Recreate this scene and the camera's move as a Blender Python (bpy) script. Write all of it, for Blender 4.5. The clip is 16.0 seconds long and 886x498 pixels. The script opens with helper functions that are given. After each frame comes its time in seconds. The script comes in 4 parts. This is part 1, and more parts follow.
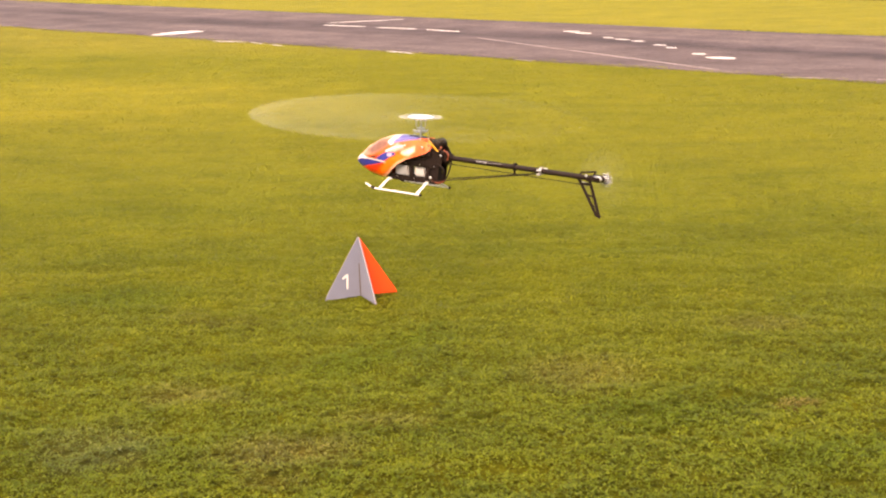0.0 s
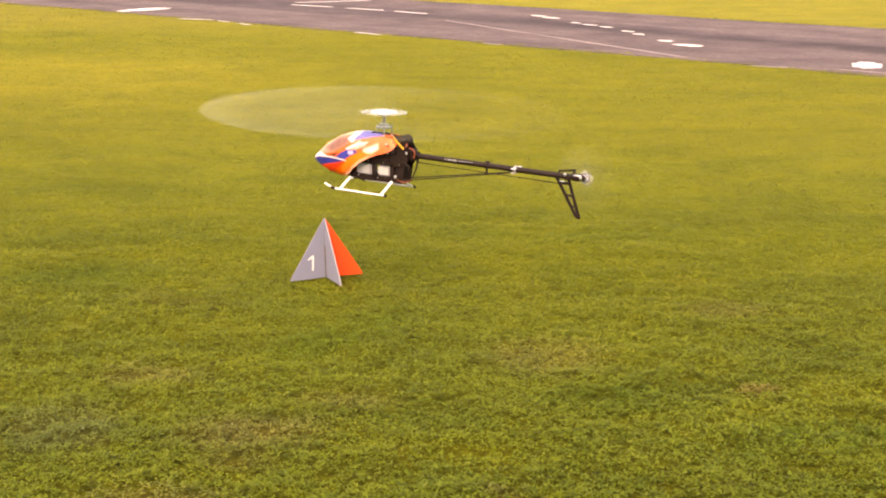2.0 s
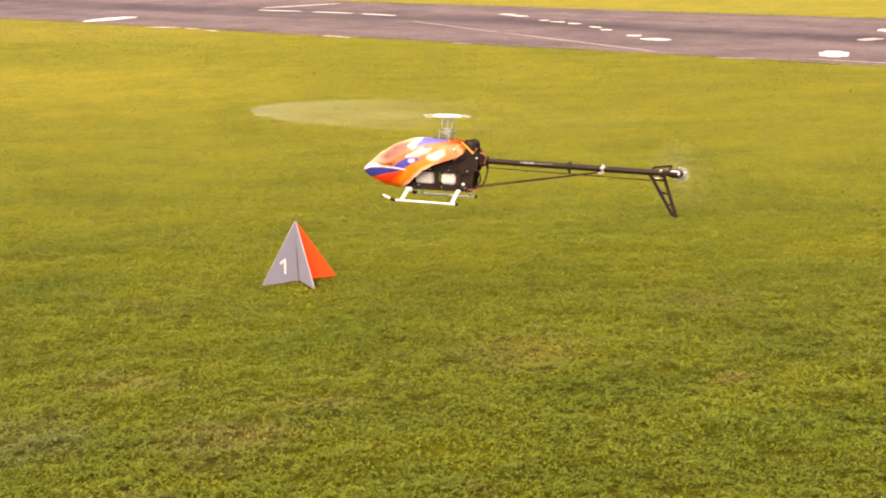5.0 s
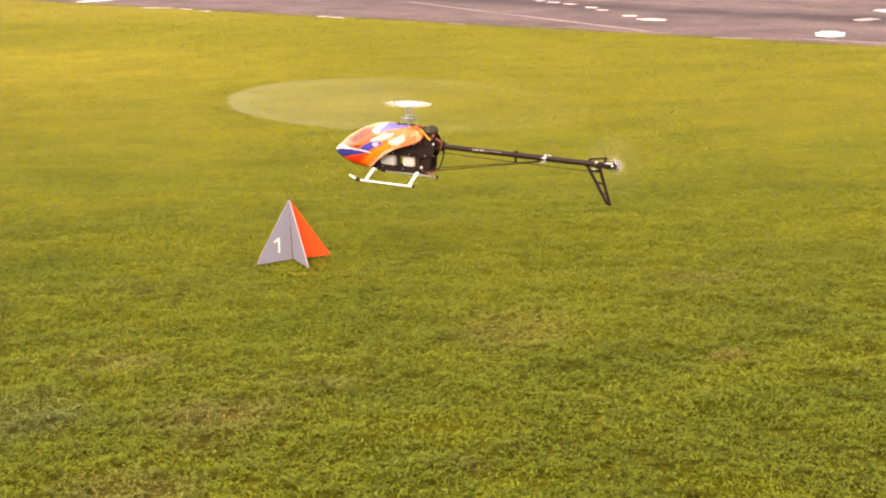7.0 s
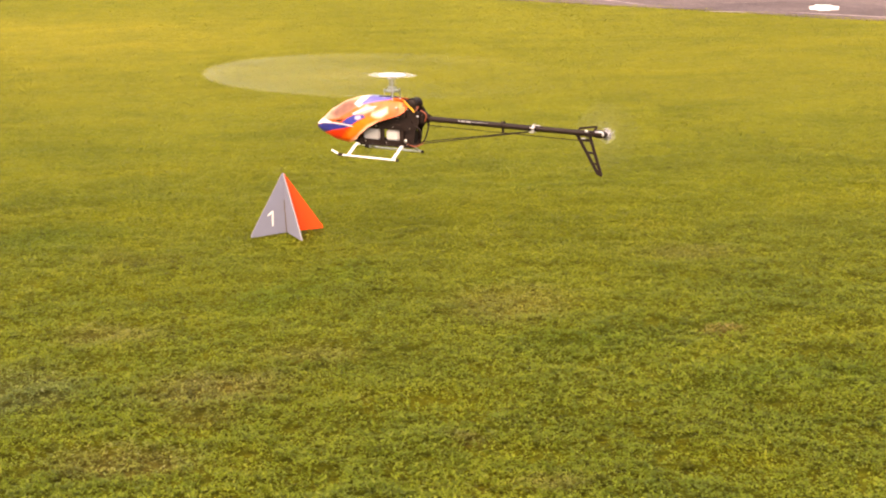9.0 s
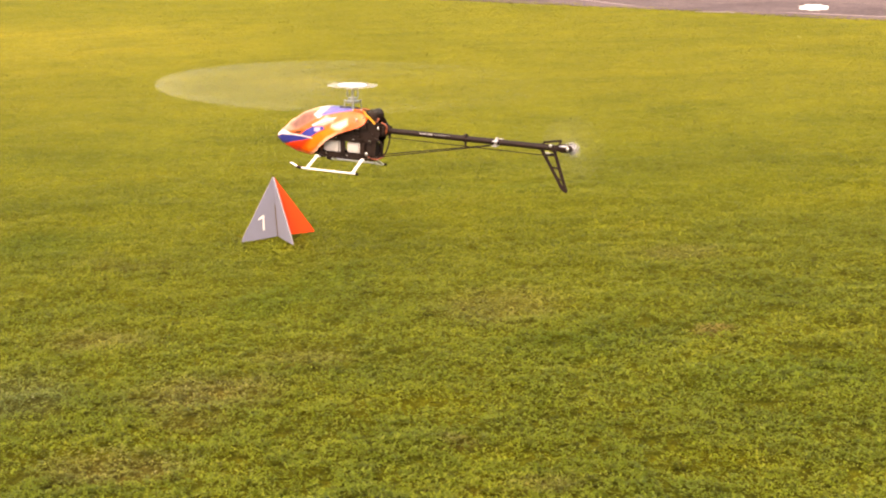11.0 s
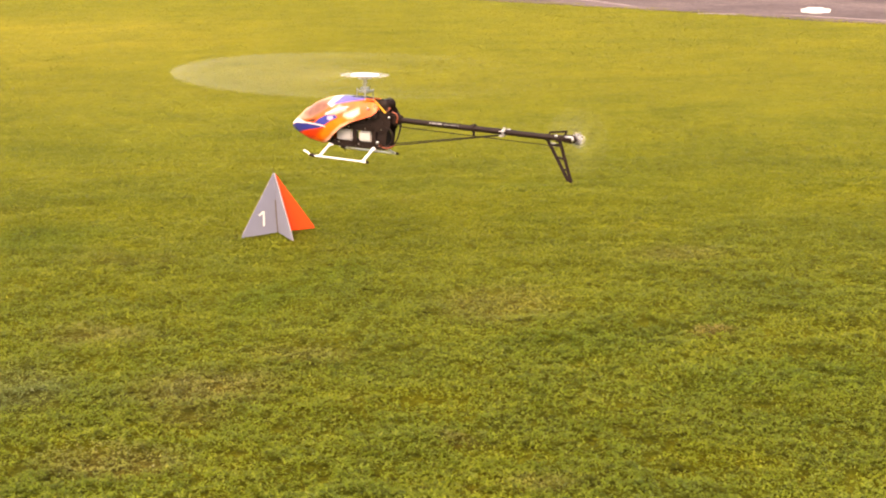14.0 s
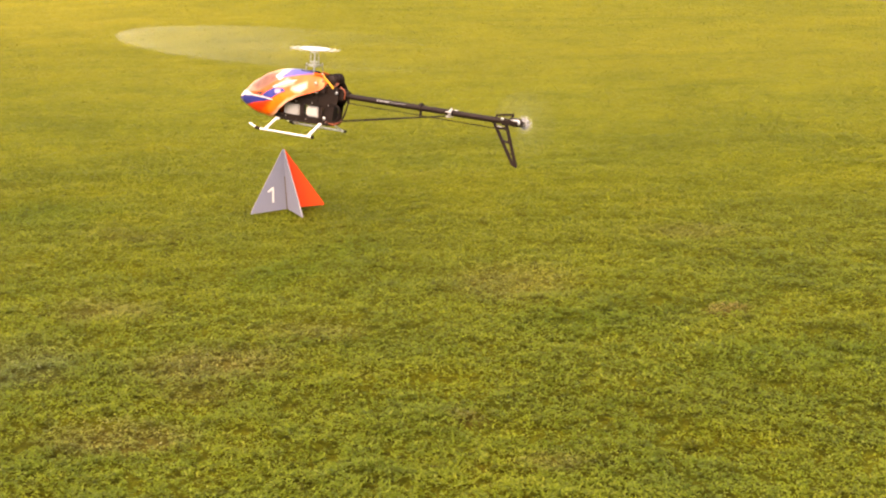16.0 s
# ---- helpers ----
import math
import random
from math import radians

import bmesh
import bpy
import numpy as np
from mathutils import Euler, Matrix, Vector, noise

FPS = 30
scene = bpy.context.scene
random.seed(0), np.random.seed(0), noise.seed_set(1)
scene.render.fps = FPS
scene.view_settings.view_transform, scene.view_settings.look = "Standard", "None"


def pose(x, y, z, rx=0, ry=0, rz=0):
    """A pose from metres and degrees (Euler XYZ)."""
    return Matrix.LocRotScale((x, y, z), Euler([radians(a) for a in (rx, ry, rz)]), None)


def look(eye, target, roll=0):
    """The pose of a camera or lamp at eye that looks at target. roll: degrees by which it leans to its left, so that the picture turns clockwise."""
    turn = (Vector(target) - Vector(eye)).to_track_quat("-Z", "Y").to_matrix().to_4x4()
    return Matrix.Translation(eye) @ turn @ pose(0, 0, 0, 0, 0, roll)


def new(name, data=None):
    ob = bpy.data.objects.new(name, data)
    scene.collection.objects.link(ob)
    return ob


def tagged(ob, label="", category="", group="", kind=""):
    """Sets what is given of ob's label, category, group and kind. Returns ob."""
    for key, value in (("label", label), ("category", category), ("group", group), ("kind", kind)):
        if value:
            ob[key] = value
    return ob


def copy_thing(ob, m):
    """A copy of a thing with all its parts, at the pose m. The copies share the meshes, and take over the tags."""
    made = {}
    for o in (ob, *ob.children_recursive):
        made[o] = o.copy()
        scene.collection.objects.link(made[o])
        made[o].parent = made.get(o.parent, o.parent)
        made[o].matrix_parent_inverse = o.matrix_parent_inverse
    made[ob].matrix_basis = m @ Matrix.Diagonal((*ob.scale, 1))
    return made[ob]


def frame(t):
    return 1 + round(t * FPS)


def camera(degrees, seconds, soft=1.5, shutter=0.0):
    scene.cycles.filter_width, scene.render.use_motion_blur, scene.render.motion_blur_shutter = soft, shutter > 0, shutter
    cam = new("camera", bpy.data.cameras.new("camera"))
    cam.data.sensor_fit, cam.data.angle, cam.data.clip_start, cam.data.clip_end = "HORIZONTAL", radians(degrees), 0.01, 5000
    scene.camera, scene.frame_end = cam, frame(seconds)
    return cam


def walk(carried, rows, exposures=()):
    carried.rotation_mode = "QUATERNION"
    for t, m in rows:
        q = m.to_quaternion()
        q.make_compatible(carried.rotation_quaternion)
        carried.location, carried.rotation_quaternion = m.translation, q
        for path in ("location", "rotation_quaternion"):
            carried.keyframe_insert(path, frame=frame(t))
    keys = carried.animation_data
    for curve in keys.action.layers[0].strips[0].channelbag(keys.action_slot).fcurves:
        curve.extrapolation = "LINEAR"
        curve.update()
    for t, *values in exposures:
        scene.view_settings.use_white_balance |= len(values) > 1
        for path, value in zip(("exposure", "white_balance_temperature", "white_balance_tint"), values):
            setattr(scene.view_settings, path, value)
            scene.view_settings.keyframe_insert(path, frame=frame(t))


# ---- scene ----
# ---------------------------------------------------------------- camera
cam = camera(39.0, 16.0, soft=2.0, shutter=0.4)
# seconds, place, pitch, roll, yaw
PATH = [
    (0, -0.012, -0.014, 1.624, -14.24, 0.73, 3.05),
    (0.5, -0.009, -0.011, 1.617, -15.11, 0.66, 3.07),
    (1, 0.005, -0.009, 1.623, -14.16, 0.07, 2.55),
    (1.5, -0.003, -0.019, 1.613, -14.46, -0.04, 3.70),
    (2, -0.017, -0.024, 1.628, -15.04, -0.49, 1.70),
    (2.5, -0.016, -0.021, 1.620, -15.34, 0.00, 1.67),
    (2.6, -0.013, -0.024, 1.623, -15.51, 0.07, 1.14),
    (2.7, -0.011, -0.027, 1.626, -15.53, 0.14, 1.38),
    (2.8, -0.008, -0.029, 1.628, -15.41, 0.21, 2.06),
    (2.9, -0.006, -0.032, 1.631, -15.08, 0.28, 3.19),
    (3, -0.004, -0.035, 1.633, -14.68, 0.35, 2.45),
    (3.1, -0.006, -0.027, 1.636, -14.49, 0.03, 1.80),
    (3.2, -0.009, -0.020, 1.640, -14.20, -0.29, 1.11),
    (3.3, -0.011, -0.012, 1.643, -13.29, -0.62, -0.19),
    (3.4, -0.014, -0.005, 1.646, -12.53, -0.94, -0.41),
    (3.5, -0.017, 0.002, 1.649, -11.77, -1.27, -0.51),
    (3.6, -0.011, -0.002, 1.640, -11.74, -1.02, -0.41),
    (3.7, -0.006, -0.007, 1.630, -12.04, -0.77, -0.13),
    (3.8, -0.001, -0.012, 1.620, -12.81, -0.53, -1.21),
    (3.9, 0.004, -0.017, 1.611, -13.51, -0.28, -1.01),
    (4, 0.010, -0.022, 1.601, -14.27, -0.04, -0.45),
    (4.1, 0.002, -0.013, 1.607, -14.90, 0.46, -0.24),
    (4.2, -0.006, -0.005, 1.613, -14.97, 0.95, 0.22),
    (6.3, 0.010, -0.004, 1.603, -14.93, 0.83, -0.01),
    (6.5, 0.001, -0.003, 1.605, -14.88, 0.68, -0.03),
    (7, 0.007, 0.001, 1.591, -15.78, 0.96, -0.00),
    (7.5, 0.000, 0.009, 1.590, -16.26, 1.08, -0.22),
    (8, 0.009, 0.012, 1.592, -16.43, 0.92, -0.43),
    (8.5, -0.005, 0.011, 1.590, -16.84, 0.88, -0.48),
    (9, -0.003, 0.010, 1.585, -16.97, 0.81, -0.34),
    (9.2, 0.023, 0.006, 1.594, -17.09, 0.95, -0.36),
    (11.3, 0.007, 0.010, 1.585, -16.85, 1.21, -0.77),
    (11.5, 0.007, 0.010, 1.585, -16.95, 1.21, -0.65),
    (12, 0.003, 0.009, 1.580, -16.89, 0.99, -0.77),
    (12.5, 0.008, 0.010, 1.589, -17.06, 0.91, -0.39),
    (13, 0.003, 0.008, 1.585, -16.59, 0.61, -0.64),
    (13.5, 0.008, 0.006, 1.590, -16.71, 0.82, -0.65),
    (14, 0.003, 0.004, 1.585, -16.93, 0.52, -0.62),
    (14.5, -0.002, 0.009, 1.581, -16.87, 0.55, -0.58),
    (15, -0.009, 0.035, 1.577, -17.05, 0.63, -0.50),
    (15.2, -0.004, 0.013, 1.581, -17.46, 0.70, -0.30),
    (15.5, 0.004, -0.020, 1.587, -17.77, 0.80, -0.17),
    (15.7, 0.002, 0.010, 1.575, -17.88, 0.68, -0.12),
    (15.9, 0.001, 0.040, 1.564, -17.82, 0.56, -0.12),
    (16, -0.000, 0.055, 1.558, -17.86, 0.51, -0.13),
]
walk(cam, [(t, pose(x, y, z, 90 + pitch, roll, yaw)) for t, x, y, z, pitch, roll, yaw in PATH],
     exposures=[(0, 1.86, 8200, 19.5), (4, 1.90, 8200, 19.5), (7, 1.94, 8200, 19.5), (16, 2.02, 8200, 19)])

# the helicopter's rotor hub: seconds, place, roll, pitch, heading
FLIGHT = [
    (0, -0.432, 5.744, 0.789, 1.45, -0.58, 148.77),
    (0.5, -0.527, 5.909, 0.762, 0.66, -2.30, 149.66),
    (1, -0.567, 5.879, 0.773, 1.62, -3.47, 149.63),
    (1.5, -0.524, 5.734, 0.800, 1.32, -1.64, 151.17),
    (2, -0.426, 5.373, 0.786, 0.95, 0.28, 151.42),
    (2.5, -0.345, 5.098, 0.734, 5.00, -1.02, 154.01),
    (2.6, -0.303, 5.182, 0.731, 5.16, -2.88, 157.26),
    (2.7, -0.296, 5.155, 0.733, 4.53, -1.63, 158.10),
    (2.8, -0.265, 4.994, 0.791, 4.76, 1.23, 158.90),
    (2.9, -0.234, 4.903, 0.835, 5.19, 2.03, 157.19),
    (3, -0.180, 4.794, 0.883, 8.08, 3.09, 155.17),
    (3.1, -0.160, 4.884, 0.887, 6.63, 1.96, 157.24),
    (3.2, -0.125, 4.858, 0.907, 6.72, 1.30, 159.06),
    (3.3, -0.103, 4.791, 0.923, 6.84, 1.96, 157.21),
    (3.4, -0.076, 4.817, 0.932, 7.56, 1.82, 156.96),
    (3.5, -0.061, 4.690, 0.962, 6.67, 2.14, 155.59),
    (3.6, -0.008, 4.832, 0.909, 6.76, 1.83, 156.59),
    (3.7, 0.017, 4.807, 0.889, 6.35, 1.11, 157.81),
    (3.8, 0.031, 4.752, 0.889, 4.88, 0.94, 157.66),
    (3.9, 0.048, 4.798, 0.879, 5.23, 1.43, 157.32),
    (4, 0.042, 4.707, 0.910, 5.91, 2.45, 156.68),
    (4.1, 0.043, 4.841, 0.870, 5.28, 2.81, 159.16),
    (4.2, 0.046, 4.800, 0.877, 5.73, 1.68, 160.03),
    (6.3, -0.159, 5.499, 0.698, 3.24, -1.07, 156.17),
    (6.5, -0.164, 5.454, 0.709, 4.15, -1.45, 154.23),
    (7, -0.158, 5.462, 0.710, 1.79, -0.94, 154.52),
    (7.5, -0.162, 5.411, 0.722, 4.15, 0.53, 155.15),
    (8, -0.170, 5.325, 0.710, 4.00, 0.27, 155.41),
    (8.5, -0.196, 5.318, 0.713, 4.65, 0.51, 155.72),
    (9, -0.200, 5.301, 0.742, 2.93, 0.42, 154.48),
    (9.2, -0.208, 5.321, 0.742, 4.21, 0.70, 155.02),
    (11.3, -0.316, 5.085, 0.751, 2.60, -0.45, 152.90),
    (11.5, -0.289, 5.081, 0.754, 2.58, -0.77, 152.84),
    (12, -0.203, 5.000, 0.759, 2.76, 1.81, 153.00),
    (12.5, -0.153, 4.956, 0.765, 3.26, 2.10, 152.37),
    (13, -0.171, 4.997, 0.764, 3.12, 1.63, 151.85),
    (13.5, -0.214, 5.071, 0.769, 3.37, 0.68, 151.12),
    (14, -0.272, 5.185, 0.764, 2.90, 0.47, 150.46),
    (14.5, -0.346, 5.236, 0.764, -0.09, -0.08, 149.22),
    (15, -0.456, 5.242, 0.733, 2.46, -0.96, 149.37),
    (15.5, -0.536, 5.223, 0.709, 4.33, -1.76, 150.18),
    (16, -0.517, 5.160, 0.772, 5.48, -1.49, 150.51),
]

# ---------------------------------------------------------------- light
SUN_ELEVATION, SUN_AZIMUTH = 56.0, 205.0      # degrees; azimuth clockwise from +y
world = bpy.data.worlds.new("sky")
scene.world = world
world.use_nodes = True
sky = world.node_tree.nodes.new("ShaderNodeTexSky")
sky.sky_type, sky.sun_disc = "NISHITA", False
sky.sun_elevation, sky.sun_rotation = radians(SUN_ELEVATION), radians(SUN_AZIMUTH)
sky.dust_density, sky.ozone_density = 3.0, 0.6
world.node_tree.links.new(sky.outputs["Color"], world.node_tree.nodes["Background"].inputs["Color"])
world.node_tree.nodes["Background"].inputs["Strength"].default_value = 0.14
sun = new("sun", bpy.data.lights.new("sun", "SUN"))
sun.data.energy, sun.data.angle, sun.data.color = 1.5, radians(75), (1.0, 0.84, 0.62)
toward = Vector((math.sin(radians(SUN_AZIMUTH)) * math.cos(radians(SUN_ELEVATION)), math.cos(radians(SUN_AZIMUTH)) * math.cos(radians(SUN_ELEVATION)), math.sin(radians(SUN_ELEVATION))))
sun.matrix_world = look(toward * 50, (0, 0, 0))
BLADE_ALPHA = 0.092


# ---------------------------------------------------------------- materials
def mat(name, color=(0.5, 0.5, 0.5), rough=0.5, metal=0.0, coat=0.0, noise_scale=0, noise_amount=0.0, bump=0.0):
    m = bpy.data.materials.new(name)
    m.use_nodes = True
    n, l = m.node_tree.nodes, m.node_tree.links
    b = n["Principled BSDF"]
    b.inputs["Base Color"].default_value = (*color, 1)
    b.inputs["Roughness"].default_value = rough
    b.inputs["Metallic"].default_value = metal
    b.inputs["Coat Weight"].default_value = coat
    if noise_scale:
        tc = n.new("ShaderNodeTexCoord")
        a = n.new("ShaderNodeTexNoise")
        a.inputs["Scale"].default_value = noise_scale
        a.inputs["Detail"].default_value = 6
        l.new(tc.outputs["Object"], a.inputs["Vector"])
        mix = n.new("ShaderNodeMix")
        mix.data_type = "RGBA"
        mix.inputs["A"].default_value = (*[c * (1 - noise_amount) for c in color], 1)
        mix.inputs["B"].default_value = (*[min(1, c * (1 + noise_amount)) for c in color], 1)
        l.new(a.outputs["Fac"], mix.inputs["Factor"])
        l.new(mix.outputs["Result"], b.inputs["Base Color"])
        if bump:
            bp = n.new("ShaderNodeBump")
            bp.inputs["Strength"].default_value = bump
            bp.inputs["Distance"].default_value = 0.01
            l.new(a.outputs["Fac"], bp.inputs["Height"])
            l.new(bp.outputs["Normal"], b.inputs["Normal"])
    return m


def ramp(n, l, source, stops):
    r = n.new("ShaderNodeValToRGB")
    e = r.color_ramp.elements
    while len(e) < len(stops):
        e.new(0.5)
    for k, (p, c) in zip(e, stops):
        k.position, k.color = p, (*c, 1)
    l.new(source, r.inputs["Fac"])
    return r.outputs["Color"]


def noise_node(n, l, vector, scale, detail=4, rough=0.55):
    a = n.new("ShaderNodeTexNoise")
    a.inputs["Scale"].default_value, a.inputs["Detail"].default_value, a.inputs["Roughness"].default_value = scale, detail, rough
    l.new(vector, a.inputs["Vector"])
    return a.outputs["Fac"]


def mixed(n, l, fac, a, b, kind="MIX"):
    x = n.new("ShaderNodeMix")
    x.data_type, x.blend_type = "RGBA", kind
    for key, v in (("Factor", fac), ("A", a), ("B", b)):
        if isinstance(v, (int, float)):
            x.inputs[key].default_value = v
        elif isinstance(v, tuple):
            x.inputs[key].default_value = (*v, 1)
        else:
            l.new(v, x.inputs[key])
    return x.outputs["Result"]


def grass_colour(n, l, fine):
    """Lawn colour by place: wide patches of yellow and deep green, and smaller tufts."""
    g = n.new("ShaderNodeNewGeometry")
    p = g.outputs["Position"]
    wide = noise_node(n, l, p, 0.55, 3)
    mid = noise_node(n, l, p, 2.6, 5, 0.65)
    c1 = ramp(n, l, wide, [(0.36, GRASS_DEEP), (0.52, GRASS_MID), (0.66, GRASS_YELLOW)])
    c2 = ramp(n, l, mid, [(0.34, GRASS_DEEP), (0.5, GRASS_MID), (0.62, GRASS_YELLOW), (0.76, GRASS_DRY)])
    c = mixed(n, l, 0.62, c1, c2)
    # yellower towards the runway: light through leaf tips put into the colour
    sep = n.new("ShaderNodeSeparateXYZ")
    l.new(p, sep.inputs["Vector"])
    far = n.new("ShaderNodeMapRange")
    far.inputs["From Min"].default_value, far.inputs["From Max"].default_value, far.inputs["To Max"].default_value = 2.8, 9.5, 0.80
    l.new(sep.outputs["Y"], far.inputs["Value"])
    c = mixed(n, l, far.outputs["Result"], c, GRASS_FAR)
    # worn, clovery and lush spots in the lawn; the last paints a far-left glow
    flat = n.new("ShaderNodeVectorMath")
    flat.operation = "MULTIPLY"
    flat.inputs[1].default_value = (1, 1, 0)
    l.new(p, flat.inputs[0])
    for (x, y, rx, ry, turn), tone, amount in LAWN_SPOTS:
        # TEXTURE mapping: moved, turned and scaled back to a unit circle
        mp = n.new("ShaderNodeMapping")
        mp.vector_type = "TEXTURE"
        mp.inputs["Location"].default_value = (x, y, 0)
        mp.inputs["Rotation"].default_value = (0, 0, radians(turn))
        mp.inputs["Scale"].default_value = (rx, ry, 1)
        l.new(flat.outputs["Vector"], mp.inputs["Vector"])
        ln = n.new("ShaderNodeVectorMath")
        ln.operation = "LENGTH"
        l.new(mp.outputs["Vector"], ln.inputs[0])
        jit = n.new("ShaderNodeMath")
        jit.operation = "ADD"
        l.new(ln.outputs["Value"], jit.inputs[0])
        l.new(mid, jit.inputs[1])
        mr = n.new("ShaderNodeMapRange")
        mr.interpolation_type = "SMOOTHSTEP"
        mr.inputs["From Min"].default_value, mr.inputs["From Max"].default_value = 1.6, 0.75
        mr.inputs["To Max"].default_value = amount
        l.new(jit.outputs["Value"], mr.inputs["Value"])
        c = mixed(n, l, mr.outputs["Result"], c, tone)
    # a paler, duller strip past the runway
    strip = n.new("ShaderNodeMapRange")
    strip.inputs["From Min"].default_value, strip.inputs["From Max"].default_value, strip.inputs["To Max"].default_value = 16.5, 19.0, 0.8
    l.new(sep.outputs["Y"], strip.inputs["Value"])
    c = mixed(n, l, strip.outputs["Result"], c, GRASS_STRIP)
    # streaks left by the mower
    row = n.new("ShaderNodeMapping")
    row.inputs["Rotation"].default_value = (0, 0, -0.12)
    row.inputs["Scale"].default_value = (0.45, 1.0, 1.0)
    l.new(p, row.inputs["Vector"])
    band = noise_node(n, l, row.outputs["Vector"], 3.2, 4, 0.65)
    c = mixed(n, l, 1.0, c, ramp(n, l, band, [(0.32, (0.80, 0.83, 0.82)), (0.5, (1, 1, 1)), (0.66, (1.13, 1.10, 1.0))]), "MULTIPLY")
    tone = noise_node(n, l, p, 13, 3, 0.6)
    c = mixed(n, l, 1.0, c, ramp(n, l, tone, [(0.32, (0.84, 0.85, 0.86)), (0.5, (1, 1, 1)), (0.7, (1.07, 1.06, 1.1))]), "MULTIPLY")
    # soft lighter and darker drifts, as long as a stride
    drift = noise_node(n, l, row.outputs["Vector"], 1.15, 3, 0.55)
    c = mixed(n, l, 1.0, c, ramp(n, l, drift, [(0.34, (0.92, 0.93, 0.92)), (0.5, (1, 1, 1)), (0.64, (1.06, 1.04, 1.0))]), "MULTIPLY")
    # sparse shadows between the clumps, painted in as dark flecks
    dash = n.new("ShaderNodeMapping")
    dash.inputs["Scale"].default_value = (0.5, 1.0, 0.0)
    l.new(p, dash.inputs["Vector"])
    clump_shade = noise_node(n, l, dash.outputs["Vector"], 26, 2, 0.5)
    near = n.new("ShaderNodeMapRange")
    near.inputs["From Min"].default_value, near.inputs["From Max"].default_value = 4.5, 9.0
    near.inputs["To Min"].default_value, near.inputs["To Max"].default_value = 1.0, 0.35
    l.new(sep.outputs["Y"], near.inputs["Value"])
    c = mixed(n, l, near.outputs["Result"], c, ramp(n, l, clump_shade, [(0.30, (0.48, 0.44, 0.40)), (0.41, (1, 1, 1)), (0.62, (1, 1, 1)), (0.74, (1.12, 1.10, 1.15))]), "MULTIPLY")
    if fine:
        # random blade tones; the darkest paint in fine shade among near blades
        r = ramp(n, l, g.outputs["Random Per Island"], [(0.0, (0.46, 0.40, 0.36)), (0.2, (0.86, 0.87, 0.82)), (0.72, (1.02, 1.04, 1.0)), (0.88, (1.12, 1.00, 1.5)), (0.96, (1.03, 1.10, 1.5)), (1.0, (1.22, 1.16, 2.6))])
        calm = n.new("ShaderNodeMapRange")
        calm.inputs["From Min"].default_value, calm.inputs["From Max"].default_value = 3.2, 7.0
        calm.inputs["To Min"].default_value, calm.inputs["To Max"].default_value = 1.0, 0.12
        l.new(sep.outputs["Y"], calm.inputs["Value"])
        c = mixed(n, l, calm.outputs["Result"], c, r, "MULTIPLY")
    return g, c


GRASS_STRIP = (0.240, 0.214, 0.032)
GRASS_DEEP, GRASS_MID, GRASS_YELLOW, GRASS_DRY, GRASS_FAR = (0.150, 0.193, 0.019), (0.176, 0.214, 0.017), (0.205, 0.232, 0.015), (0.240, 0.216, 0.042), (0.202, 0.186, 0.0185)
TAN, BROWN, CLOVER, LUSH, LIME = (0.300, 0.225, 0.085), (0.190, 0.115, 0.046), (0.215, 0.225, 0.085), (0.105, 0.165, 0.010), (0.250, 0.256, 0.010)
# middle, half length, half width and turn in degrees; tone; how much of it
LAWN_SPOTS = [((-0.56, 4.62, 0.55, 0.20, 55), LUSH, 0.41), ((-0.72, 3.70, 0.34, 0.20, 10), TAN, 0.35), ((-1.18, 4.18, 0.26, 0.15, 0), TAN, 0.26),
              ((-0.74, 3.45, 0.16, 0.08, 0), BROWN, 0.26), ((-0.90, 3.18, 0.28, 0.12, 0), TAN, 0.31), ((-1.36, 3.70, 0.26, 0.24, 0), CLOVER, 0.39),
              ((-1.46, 5.85, 0.60, 0.30, 0), LIME, 0.33), ((-1.14, 4.66, 0.34, 0.20, 0), LIME, 0.33), ((-0.46, 3.98, 0.24, 0.12, 0), TAN, 0.22),
              ((0.26, 4.45, 0.34, 0.26, 0), TAN, 0.24), ((1.05, 5.09, 0.28, 0.14, 0), TAN, 0.22), ((0.98, 4.14, 0.11, 0.05, 0), (0.33, 0.20, 0.075), 0.47),
              ((1.15, 3.70, 0.45, 0.26, 0), LUSH, 0.33), ((0.50, 4.02, 0.34, 0.18, 0), LUSH, 0.28), ((0.07, 3.29, 0.08, 0.05, 0), BROWN, 0.35),
              ((0.28, 3.02, 0.14, 0.07, 0), TAN, 0.26), ((0.80, 3.12, 0.30, 0.14, 0), LIME, 0.30), ((-1.80, 5.40, 0.50, 0.24, 0), LUSH, 0.28),
              # the last, wide spot puts the glow at the far left into the lawn
              ((-1.30, 5.06, 0.30, 0.10, 0), BROWN, 0.18), ((1.9, 6.2, 1.2, 0.5, 0), LIME, 0.30), ((0.3, 6.3, 1.1, 0.3, 5), LUSH, 0.08), ((0.2, 5.7, 1.8, 0.6, 0), LIME, 0.30), ((-4.5, 12.5, 3.5, 2.6, 0), (0.30, 0.26, 0.028), 0.50)]


